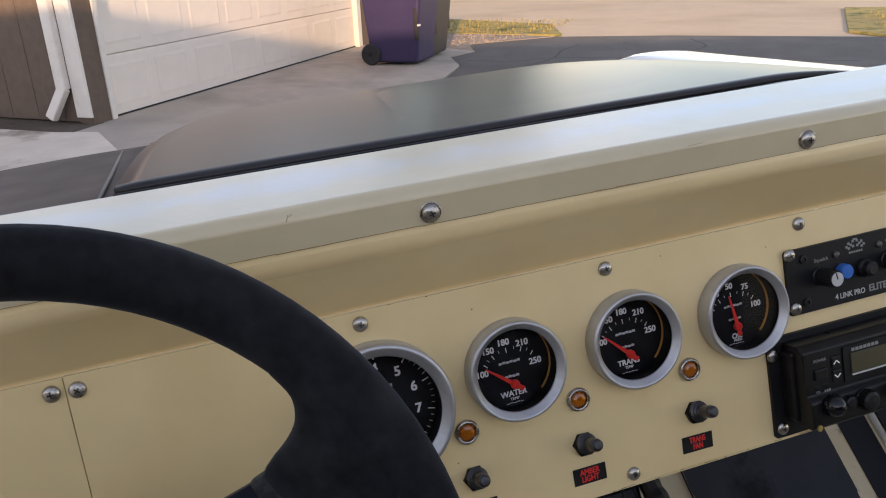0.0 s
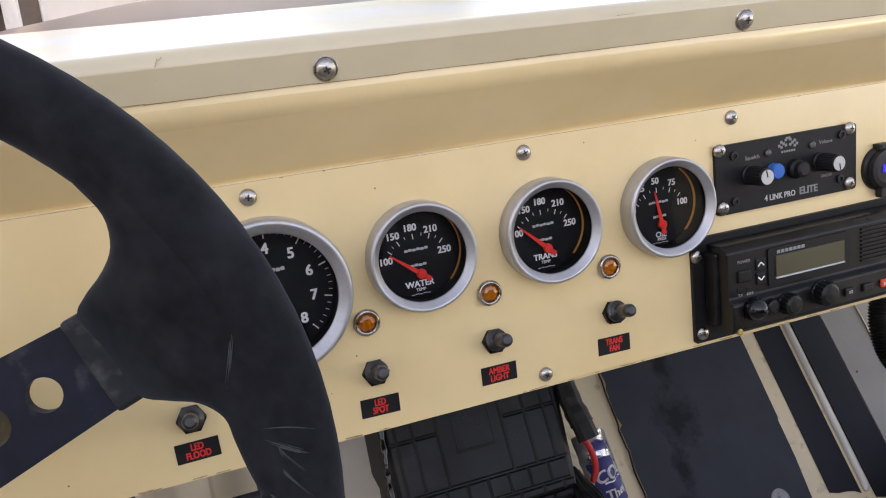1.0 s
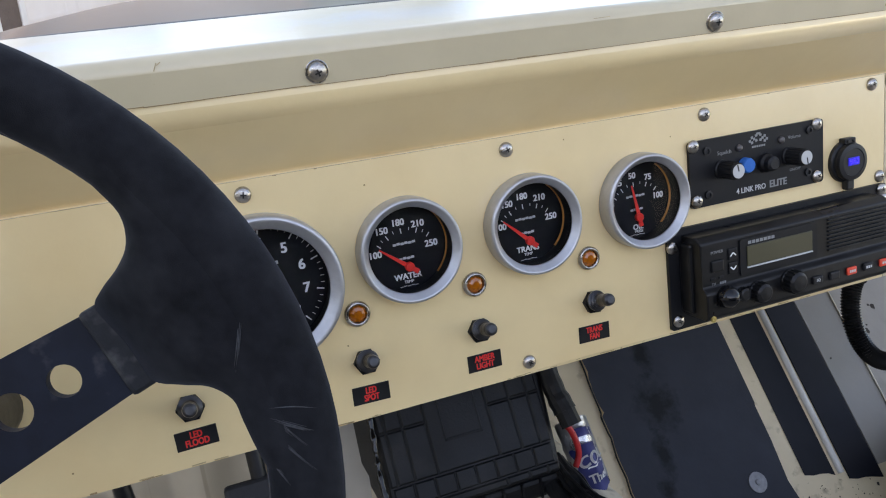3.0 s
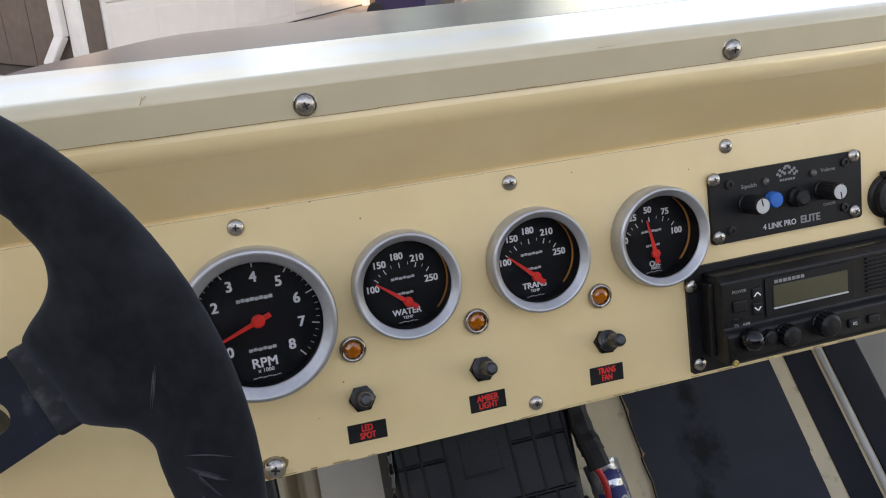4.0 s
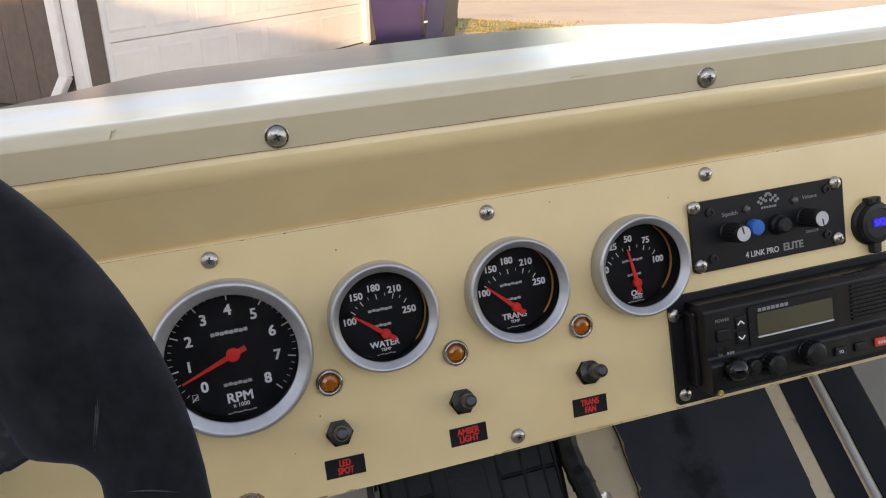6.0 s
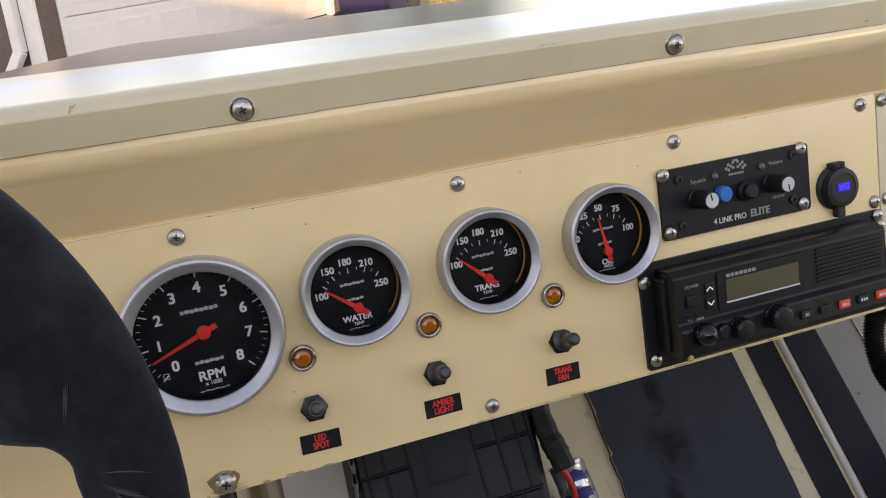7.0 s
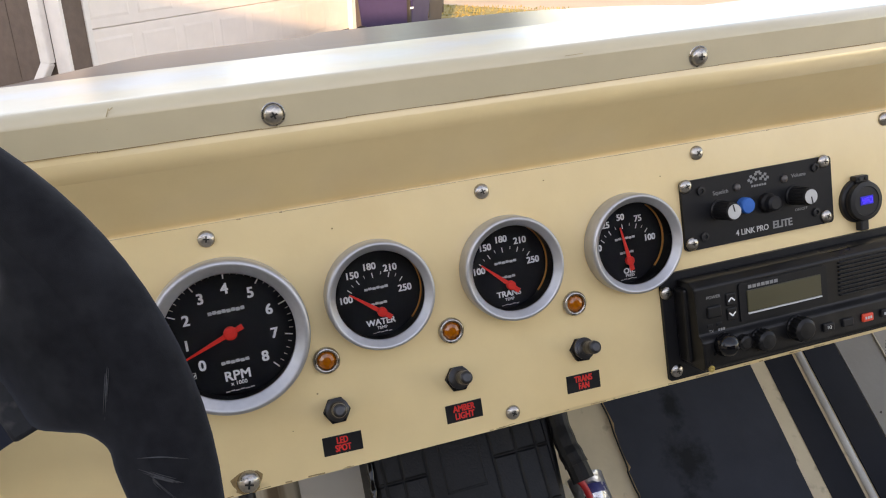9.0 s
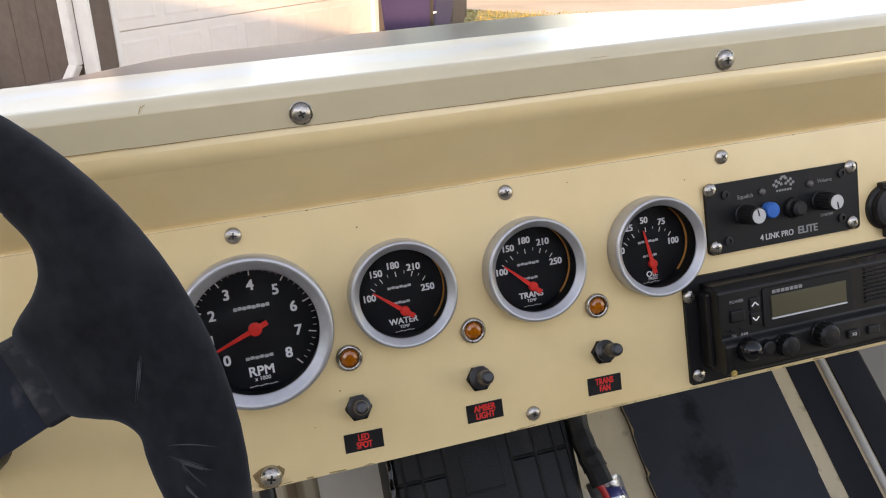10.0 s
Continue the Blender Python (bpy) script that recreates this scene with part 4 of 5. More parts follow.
for turn in (0, 120, 240):
    rot = Matrix.Rotation(radians(-turn), 4, "Y")
    bm = bmesh.new()
    NS = 8
    front, back = [], []
    for e, a in zip(edge, angs):
        q = Vector((RIM * math.cos(radians(a.x)), 0, RIM * math.sin(radians(a.x))))
        p = Vector((e.x, e.z, e.y))
        fr, bk = [], []
        for k in range(NS + 1):
            s = k / NS
            c = p.lerp(q, s)
            c.y = p.y * (1 - s) ** 1.6
            h = 0.0120 * (0.16 + 0.84 * math.sin(min(1, s * 1.5 + 0.02) * math.pi / 2) ** 0.7)
            fr.append(bm.verts.new(rot @ (c + Vector((0, -h, 0)))))
            bk.append(bm.verts.new(rot @ (c + Vector((0, h, 0)))))
        front.append(fr)
        back.append(bk)
    for i in range(len(front) - 1):
        for k in range(NS):
            bm.faces.new((front[i][k], front[i][k + 1], front[i + 1][k + 1], front[i + 1][k]))
            bm.faces.new((back[i][k], back[i + 1][k], back[i + 1][k + 1], back[i][k + 1]))
        bm.faces.new((front[i][0], front[i + 1][0], back[i + 1][0], back[i][0]))
    part("thumb_pad", bm, SUEDE, sw, "black suede thumb pad with a worn edge", smooth=True)
    # drilled spoke, dished towards the dash
    out = [(0.018, -0.0200), (0.060, -0.0180), (0.118, -0.0150), (0.118, 0.0150), (0.060, 0.0180), (0.018, 0.0200)]
    bm = plate(out, [(0.0845, 0, 0.0058), (0.0648, 0, 0.0068), (0.0440, 0, 0.0078)], -0.0020, 0.0020)
    bm.transform(rot @ Matrix.Rotation(radians(-21), 4, "Y") @ Matrix.Translation((0, 0.0435, 0)) @ Matrix.Rotation(radians(-11.5), 4, "Z"))
    part("spoke", bm, SPOKE, sw, "scuffed black drilled metal spoke")
    bm = boxm(0.0985, 0.1080, -0.0042, 0.0042, -0.0168, 0.0168, 0.0016)
    bm.transform(rot @ Matrix.Rotation(radians(-21), 4, "Y") @ Matrix.Translation((0, 0.0215, 0)))
    part("collar", bm, COLLAR, sw, "worn grey-black leather collar")
    bm = tube([(0.1085, -0.0046, -0.0165), (0.1080, -0.0052, 0), (0.1085, -0.0046, 0.0165)], 0.0016, 8)
    bm.transform(rot @ Matrix.Rotation(radians(-21), 4, "Y") @ Matrix.Translation((0, 0.0225, 0)))
    part("pad_seam", bm, SPOKE, sw, "creased edge of the pad cover")
part("hub", lathe([(0.0, -0.028), (0.026, -0.029), (0.032, -0.034), (0.032, -0.052), (0.028, -0.060), (0, -0.060)], 32), SPOKE, sw)
part("column", lathe([(0.0, -0.05), (0.021, -0.05), (0.021, -0.34), (0, -0.34)], 24), BLACK, sw)


def scuff(a0, b0, a1, b1, w, r=GRIP):
    """A pale scuff of loose fibres on the rim: rim angle a and angle b round the grip (270 faces the driver), degrees."""
    bm = bmesh.new()
    for j in range(7):
        pts, da, db = [], rng.gauss(0, 0.12), rng.gauss(0, w * 3000)
        lo, hi = rng.uniform(0, 0.4), rng.uniform(0.6, 1.0)
        for k in range(9):
            t = lo + (hi - lo) * k / 8
            a, b = radians(a0 + (a1 - a0) * t + da), radians(b0 + (b1 - b0) * t + db + 1.2 * math.sin(t * 5))
            q = r + 0.0001
            pts.append(((RIM + q * math.cos(b)) * math.cos(a), q * 1.02 * math.sin(b), (RIM + q * math.cos(b)) * math.sin(a)))
        tube(pts, w, 5, bm, radii=[w * 0.24 * math.sin(math.pi * (0.08 + 0.84 * k / 8)) for k in range(9)])
    tagged(part("scuff", bm, SCUFF, sw, smooth=True), "pale worn scuff", kind="stuff")


def pad_scuff(keys, w, n):
    """A soft streak of rubbed fibres on a thumb pad along the points keys."""
    bm = bmesh.new()
    for j in range(n):
        off = Vector((rng.gauss(0, w), 0, rng.gauss(0, w * 0.6)))
        pts = spline([tuple(Vector(p) + off) for p in keys], 5)
        lo, hi = rng.randrange(0, 4), len(pts) - rng.randrange(0, 4)
        pts = pts[lo:hi]
        tube(pts, 0.0001, 5, bm, radii=[0.00013 * math.sin(math.pi * (0.06 + 0.88 * k / (len(pts) - 1))) for k in range(len(pts))])
    tagged(part("scuff", bm, SCUFF, sw, smooth=True), "pale rubbed streak", kind="stuff")


rng = random.Random(8)
for v in ((6, 195, 0, 255, 0.0004), (5, 205, -2, 272, 0.00045), (2, 205, -5, 280, 0.0005), (7, 190, 2, 235, 0.0003), (-2, 195, -7, 245, 0.0004), (1, 190, -3, 240, 0.0003), (52, 190, 60, 205, 0.0004), (-8, 230, -14, 280, 0.0003), (9, 186, -2, 196, 0.0006), (-3, 186, -14, 194, 0.0006)):
    scuff(*v)
pad_scuff([(0.1362, -0.0117, 0.0410), (0.1340, -0.0100, 0.0325), (0.1315, -0.0068, 0.0235)], 0.00025, 7)
pad_scuff([(0.1394, -0.0112, 0.0103), (0.1469, -0.0135, 0.0092), (0.1540, -0.0124, 0.0066)], 0.0002, 4)
pad_scuff([(0.1387, -0.0111, 0.0068), (0.1455, -0.0133, 0.0032), (0.1534, -0.0127, -0.0013)], 0.0004, 8)

# ---- footwell ----
SLOPE = 0.74                                            # the toe board leans: y grows with z


def board(x, z, lift=0.0):
    """A point of the toe board from the sheet's own x and z marks; lift is towards the driver."""
    c = math.hypot(1, SLOPE)
    x, z = 0.0238 + 1.12 * x, 1.12 * z - 0.1442
    return Vector((x, 0.2786 + SLOPE * (z - 0.5939) - lift / c, z + lift * SLOPE / c))


def board_slab(bm, pts, t0, t1):
    """A slab on the toe board with the outline pts (x, z), from lift t0 to t1."""
    lo, hi = [bm.verts.new(board(x, z, t0)) for x, z in pts], [bm.verts.new(board(x, z, t1)) for x, z in pts]
    n = len(pts)
    bm.faces.new(hi)
    bm.faces.new(lo[::-1])
    for k in range(n):
        bm.faces.new((lo[k], lo[(k + 1) % n], hi[(k + 1) % n], hi[k]))
    return bm


rng = random.Random(11)
cab = thing("wall_cab", "painted sheet-metal cab walls round the footwell, scuffed and dusty", "cab wall", kind="structure")
part("toe_board", board_slab(bmesh.new(), [(0.12, 0.55), (0.754, 0.55), (0.754, 1.06), (0.12, 1.06)], -0.004, 0.0), TOE_CREAM, cab)
bm = bmesh.new()
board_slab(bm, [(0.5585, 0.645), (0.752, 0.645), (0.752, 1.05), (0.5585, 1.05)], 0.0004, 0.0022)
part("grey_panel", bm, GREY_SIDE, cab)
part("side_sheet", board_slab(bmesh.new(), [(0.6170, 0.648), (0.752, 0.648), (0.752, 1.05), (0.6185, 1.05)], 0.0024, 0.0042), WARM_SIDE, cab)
part("sheet_edge", tube([board(0.6185, 1.04, 0.0042), board(0.6175, 0.76, 0.0042), board(0.6165, 0.70, 0.0044), board(0.6150, 0.652, 0.0040)], 0.0011, 8), CREAM_IN, cab, "worn pale edge of a sheet", smooth=True)
for x, z, r in ((0.6752, 0.800, 0.0046), (0.6457, 0.7765, 0.0050), (0.6700, 0.803, 0.0022), (0.5692, 0.7593, 0.0020), (0.6500, 0.782, 0.0018)):
    pts = [(x + r * rng.uniform(0.5, 1.15) * math.cos(k * 0.628), z + 0.8 * r * rng.uniform(0.5, 1.15) * math.sin(k * 0.628)) for k in range(10)]
    part("paint_chip", board_slab(bmesh.new(), pts, 0.0022, 0.0025 if x < 0.61 else 0.0045), CRUMB, cab)
firewall = grid_sheet(60, 2, lambda u, v: (-0.80 + 0.66 * u, 0.42 + 0.010 * math.sin(max(0.0, (u - 0.45)) * 60) ** 3 - 0.10 * v, 1.10 - 0.58 * v), thick=0.003)
part("ribbed_firewall", firewall, WALL_TAN, cab, smooth=True)
part("firewall", boxm(-0.142, 0.14, 0.36, 0.364, 0.45, 1.12), GREY_IN, cab)
bm = bmesh.new()
box(bm, -0.85, 0.87, 0.02, 0.60, 0.436, 0.442)
part("floor_pan", bm, CREAM_IN, cab)
part("side_wall", boxm(-0.86, -0.85, 0.0, 0.62, 0.43, 0.66), CREAM_IN, cab)
# Unseen tan sides and floor, added to bounce light onto the dash.
part("bounce_side", boxm(-0.88, -0.85, -1.1, 0.0, 0.43, 0.66), BOUNCE_TAN, cab)
part("bounce_side", boxm(0.87, 0.90, -1.1, 0.0, 0.43, 0.66), BOUNCE_TAN, cab)
part("side_wall", boxm(0.87, 0.88, 0.0, 0.62, 0.43, 0.66), CREAM_IN, cab)
part("bounce_floor", boxm(-0.85, 0.87, -1.10, 0.02, 0.430, 0.440), BOUNCE_TAN, cab)
# Unseen dark wall, added to keep reflections in the gauge glass black.
part("unseen_rear_wall", boxm(-0.86, 0.88, -1.14, -1.10, 0.43, 1.10), RECESS, cab)
# footwell floor on the far side, rising to the toe board
part("raised_floor", prism([(-0.05, 0.460), (0.077, 0.466), (0.228, 0.5054), (0.2786, 0.5278), (0.2786, 0.444), (-0.05, 0.444)], 0.293, 0.868), CREAM_IN, cab)

lining = thing("floor_lining", "dark slate lining sheet with ragged edge on the toe board", "floor lining")
left, drift = [], 0.0
for k in range(52):                                     # ragged edge, torn in uneven steps
    drift = 0.72 * drift + rng.uniform(-0.0016, 0.0016) + (rng.uniform(-0.004, 0.002) if rng.random() < 0.12 else 0.0)
    left.append((0.2170 + drift, 0.98 - 0.36 * (k + rng.uniform(-0.35, 0.35)) / 51))
right = [(0.4265, 0.98), (0.4250, 0.740), (0.4235, 0.737), (0.4235, 0.700), (0.4205, 0.66), (0.425, 0.640), (0.440, 0.616), (0.456, 0.596)]
part("sheet", board_slab(bmesh.new(), left + [(0.222, 0.596)] + right[::-1], 0.0005, 0.0060), MAT_GREY, lining)
bm = bmesh.new()
torn = [rng.uniform(0.0, 0.0009) + (0.002 if rng.random() < 0.15 else 0.0) for k in left]
for (xa, za), (xb, zb), wa, wb in zip(left, left[1:], torn, torn[1:]):
    bm.faces.new([bm.verts.new(board(x + dx, z, 0.0066)) for x, z, dx in ((xa, za, -0.0003), (xa, za, wa), (xb, zb, wb), (xb, zb, -0.0003))])
part("torn_edge", bm, CHIP, lining, "brown torn edge of the sheet")
for x, z in ((0.268, 0.663), (0.379, 0.668), (0.396, 0.622)):
    ws = thing("washer_head_screw", "pale washer-head screw in the dark floor lining", "screw", group="lining screws")
    ws.matrix_world = CAR @ Matrix.Translation(board(x, z, 0.0066)) @ pose(0, 0, 0, -36.5) @ Matrix.Scale(1.12, 4)
    part("washer", lathe([(0.0034, 0), (0.0125, 0), (0.0122, 0.0010), (0.0034, 0.0014)], 26), DULL_STEEL if x < 0.39 else BLACK, ws)
    part("head", lathe([(0.0040, 0.0008), (0.0036, 0.0024), (0.0014, 0.0030), (0, 0.0030)], 16), RECESS if x < 0.3 else DULL_STEEL, ws)
for x0, x1, zb in ((0.4495, 0.4915, 0.659), (0.5085, 0.5565, 0.642)):
    s = thing("tape_stripe", "matt black tape stripe on the cream toe board", "tape stripe", group="tape stripes")
    part("tape", board_slab(bmesh.new(), [(x0, 0.99), (x0, zb), (x0 + 0.012, zb - 0.003), (x0 + 0.024, zb - 0.004), (x0 + 0.034, zb - 0.006), (x1, zb - 0.0095), (x1, 0.99)], 0.0005, 0.0012 if x0 < 0.5 else 0.0030), TAPE, s)
rail = thing("trim_rail", "rounded pale metal rail between two black stripes", "rail")
rb = tube([board(0.5000, 0.99, 0.002), board(0.5000, 0.655, 0.002), board(0.5005, 0.650, 0.0012)], 0.0048, 12)
part("bar", rb, GREY_IN, rail, smooth=True)

crumbs = bmesh.new()
rng = random.Random(31)
for k in range(120):
    x, z = (rng.gauss(0.466, 0.024), rng.gauss(0.624, 0.013)) if k % 3 else (rng.uniform(0.44, 0.62), rng.uniform(0.604, 0.640))
    r = rng.uniform(0.0003, 0.0009) if k % 6 else rng.uniform(0.0010, 0.0027)
    c = board(x, z, 0.0003)
    if x < 0.432 or z < 0.603:
        continue
    top = crumbs.verts.new(c + Vector((0, -r * 0.5, r * 0.7)))
    ring = [crumbs.verts.new(board(x + r * rng.uniform(0.6, 1.2) * math.cos(j * 1.2566), z + r * rng.uniform(0.6, 1.2) * math.sin(j * 1.2566), 0.0002)) for j in range(5)]
    for j in range(5):
        crumbs.faces.new((top, ring[j], ring[(j + 1) % 5]))
cr = tagged(link_mesh("dirt_crumbs", crumbs, CRUMB), "dark dirt crumbs scattered on the cream toe board", "dirt", kind="stuff")
cr.matrix_world = CAR

# corrugated hose loop under the dash
hose = thing("corrugated_hose", "loop of black corrugated hose hanging under the dash", "hose")
loop = [Vector((0.6670 + 0.054 * math.cos(a), 0.278 + 0.018 * math.sin(a), 0.803 + 0.0665 * math.sin(a))) for a in [radians(60 + 300 * k / 90) for k in range(91)]]
loop = [loop[0] + Vector((0.02, 0.06, 0.12))] + loop + [loop[-1] + Vector((0.05, 0.05, 0.07))]
loop = spline(loop[::6] + [loop[-1]], 12)
part("tube", tube(loop, 0.011, 12, radii=[0.0132 if k % 2 else 0.0104 for k in range(len(loop))]), BOXBLACK, hose, smooth=False)
part("clamp", tube([loop[40], loop[42]], 0.0150, 12), BLACK, hose)

blob = thing("black_bag", "black fabric bag lying at the edge of the footwell", "bag")
bm = bmesh.new()
bmesh.ops.create_icosphere(bm, subdivisions=4, radius=1)
for v in bm.verts:
    n = noise.noise(v.co * 2.2) * 0.16 + noise.noise(v.co * 6) * 0.05
    v.co = Vector((v.co.x * 0.085, v.co.y * 0.08, max(v.co.z, -0.75) * 0.085)) * (1 + n)
bag = part("cover", bm, RUBBER, blob, smooth=True)
blob.matrix_world = on_car(0.716, 0.178, 0.582) @ Matrix.Scale(1.1, 4)
part("strap", tube(spline([(-0.085, -0.02, 0.0), (-0.105, -0.03, 0.03), (-0.085, -0.01, 0.062), (-0.03, 0.0, 0.08)], 6), 0.006, 8), BLACK, blob, smooth=True)

# transmission tunnel with the moulded box on it
tun = thing("transmission_tunnel", "cream-painted transmission tunnel between the footwells, stained", "tunnel", kind="structure")
part("cover", prism([(-0.066, 0.440), (-0.062, 0.735), (-0.057, 0.757), (-0.045, 0.765), (0.150, 0.748), (0.172, 0.738), (0.186, 0.712), (0.196, 0.440)], -0.05, 0.355, axis="y", bevel=0.003), CREAM_IN, tun)

bx = thing("moulded_box", "dusty black moulded plastic box with a ribbed grid front", "box")


def face(x, z, d=0.0):
    c = math.hypot(1, 0.5)
    return Vector((x, 0.200 + 0.5 * (z - 0.85) - d / c, z + d * 0.5 / c))


def pad(bm, x0, x1, z0, z1, d0, d1, inset=0.0035):
    lo = [bm.verts.new(face(x, z, d0)) for x, z in ((x0, z0), (x1, z0), (x1, z1), (x0, z1))]
    hi = [bm.verts.new(face(x, z, d1)) for x, z in ((x0 + inset, z0 + inset), (x1 - inset, z0 + inset), (x1 - inset, z1 - inset), (x0 + inset, z1 - inset))]
    bm.faces.new(hi)
    for k in range(4):
        bm.faces.new((lo[k], lo[(k + 1) % 4], hi[(k + 1) % 4], hi[k]))


bm = bmesh.new()
f = [face(x, z) for x, z in ((-0.078, 0.790), (0.104, 0.790), (0.118, 0.965), (-0.072, 0.965))]
vs = [bm.verts.new(p) for p in f] + [bm.verts.new(p + Vector((0, 0.13, 0.0))) for p in f]
for q in ((0, 1, 2, 3), (7, 6, 5, 4), (0, 4, 5, 1), (1, 5, 6, 2), (2, 6, 7, 3), (3, 7, 4, 0)):
    bm.faces.new([vs[k] for k in q])
bmesh.ops.bevel(bm, geom=bm.edges[:], offset=0.006, segments=3, profile=0.5, affect="EDGES")
part("shell", bm, BOXBLACK, bx)
XS = (-0.0735, -0.0655, -0.0480, -0.0240, 0.0430, 0.0680, 0.0890, 0.1020)
ZS = (0.793, 0.801, 0.8200, 0.8670, 0.9300, 0.962)
for i in range(len(XS) - 1):
    for j in range(len(ZS) - 1):
        if j == 1:
            continue
        if 3 <= i <= 3 and j >= 2:
            continue
        bm = bmesh.new()
        pad(bm, XS[i] + 0.0004, XS[i + 1] - 0.0004, ZS[j] + 0.0004, ZS[j + 1] - 0.0004, 0.0, 0.0014, 0.0016)
        part("grid_pad", bm, BOXBLACK, bx)
for k in range(8):
    x0 = -0.0715 + 0.0214 * k
    bm = bmesh.new()
    pad(bm, x0, x0 + 0.0206, 0.8018, 0.8192, 0.0, 0.0015, 0.0014)
    part("grid_pad", bm, BOXBLACK, bx)
bm = bmesh.new()
pad(bm, -0.0236, 0.0426, 0.8206, 0.962, 0.0, 0.0014, 0.0016)
part("centre_pad", bm, BOXBLACK, bx)
for x0, x1, z0, z1 in ((-0.0095, -0.0070, 0.846, 0.955), (0.0295, 0.0320, 0.846, 0.955), (-0.0095, 0.0320, 0.846, 0.8485)):
    bm = bmesh.new()
    pad(bm, x0, x1, z0, z1, 0.0012, 0.0020, 0.0006)
    part("raised_line", bm, BOXBLACK, bx)
part("base_ridge", boxm(-0.074, 0.103, 0.172, 0.29, 0.767, 0.790, 0.005), BOXBLACK, bx)
for k in range(9):
    part("base_rib", boxm(-0.070 + 0.0210 * k, -0.067 + 0.0210 * k, 0.1695, 0.180, 0.768, 0.789, 0.001), BOXBLACK, bx)
part("side_wrap", tube(spline([face(-0.078, 0.785, 0.004), face(-0.081, 0.83, 0.002), face(-0.077, 0.88, 0.0), face(-0.074, 0.96, 0.0)], 14), 0.0036, 8, radii=[0.0030 + 0.0030 * noise.noise((k * 1.37, 0.3, 0)) for k in range(43)]), GLOSS_BLACK, bx, "crumpled glossy black plastic wrap", smooth=True)
part("cable", tube(spline([face(0.114, 0.97, -0.01), face(0.119, 0.92, 0.000), face(0.118, 0.87, 0.004), face(0.122, 0.842, 0.008)], 12), 0.0115, 14, radii=[0.0118 + 0.0022 * noise.noise((k * 0.25, 1.7, 0)) for k in range(37)]), BOXBLACK, bx, "wrinkled black rubber sleeve", smooth=False)
part("plug", tube([face(0.121, 0.848, 0.008), face(0.124, 0.828, 0.010)], 0.0112, 12), BOXBLACK, bx)

hw = thing("bellows_hose", "limp black ribbed bellows lying on the tunnel beside the box", "hose")
pts = spline([(0.107, 0.196, 0.787), (0.109, 0.168, 0.781), (0.108, 0.140, 0.776), (0.113, 0.112, 0.774), (0.124, 0.084, 0.774)], 12)
part("sleeve", tube(pts, 0.011, 14, radii=[0.0098 + 0.0022 * k / len(pts) + 0.0012 * math.sin(k * 0.5) for k in range(len(pts))]), BOXBLACK, hw, smooth=True)
for k in range(7):
    a = radians(-60 + 42 * k)
    o = Vector((math.sin(a), 0, math.cos(a)))
    part("pleat", tube([p + o * (0.0098 + 0.0020 * i / len(pts)) + Vector((0.0012 * math.sin(i * 0.3 + k), 0, 0)) for i, p in enumerate(pts)], 0.0024, 7), BOXBLACK, hw, smooth=True)
part("end_ring", lathe([(0.0105, -0.004), (0.0165, -0.004), (0.0180, 0.0), (0.0165, 0.004), (0.0105, 0.004), (0.0105, -0.004)], 24, axis="-y", cap=False), BOXBLACK, hw).matrix_local = pose(0.1265, 0.078, 0.7745, 8, 0, 24)
for k in range(3):
    part("fold", tube(spline([(0.094 - 0.004 * k, 0.190, 0.782), (0.094 - 0.002 * k, 0.150, 0.773 - 0.002 * k), (0.096 + 0.002 * k, 0.118, 0.769 - 0.001 * k), (0.110 + 0.004 * k, 0.088, 0.767)], 6), 0.0060, 8), BOXBLACK, hw, smooth=True)


def on_pouch(u, v, lift):
    return Vector((0.1385 + (u - 0.5) * 0.033 + 0.016 * v, 0.214 - 0.014 * v - 0.012 * math.sin(math.pi * u) + 0.003 * noise.noise((u * 4, v * 7, 1)) - lift, 0.819 - 0.077 * v + 0.011 * math.sin(math.pi * u) * (1 - v) + lift * 0.3))


can = thing("foil_pouch", "crumpled silver and blue printed pouch wedged beside the box", "pouch")
bm = grid_sheet(10, 24, lambda u, v: tuple(on_pouch(u, v, 0.0)), thick=0.004)
part("foil", bm, CANSILVER, can, smooth=True)
for v0, v1, u0, u1 in ((0.14, 0.26, 0.3, 1), (0.34, 1.0, 0, 1)):
    part("printed_band", grid_sheet(10, 6, lambda u, v: on_pouch(u0 + (u1 - u0) * u, v0 + (v1 - v0) * v, 0.0062)), CANBLUE, can, smooth=True)
for body, size, u0, v0 in (("COL", 0.0165, 0.60, 0.56), ("Ther", 0.0125, 0.62, 0.80)):
    w = letters("printed_word", body, size, 0, 0, INK, can, bold=0.0005)
    for v in w.data.vertices:                           # laid onto the foil's curve
        v.co = on_pouch(u0 + v.co.x / 0.033, v0 - v.co.z / 0.077 - 0.10 * v.co.x / 0.033, 0.0072)
part("printed_bars", grid_sheet(8, 2, lambda u, v: on_pouch(0.30 + 0.66 * u, 0.668 + 0.018 * v - 0.05 * u, 0.0070)), INK, can)
wire = thing("red_wire", "short bent red wire over the silver pouch", "wire")
part("wire", tube(spline([(0.122, 0.199, 0.826), (0.129, 0.196, 0.820), (0.134, 0.193, 0.804), (0.1345, 0.191, 0.790), (0.129, 0.190, 0.778)], 8), 0.0034, 8), RED, wire, smooth=True)

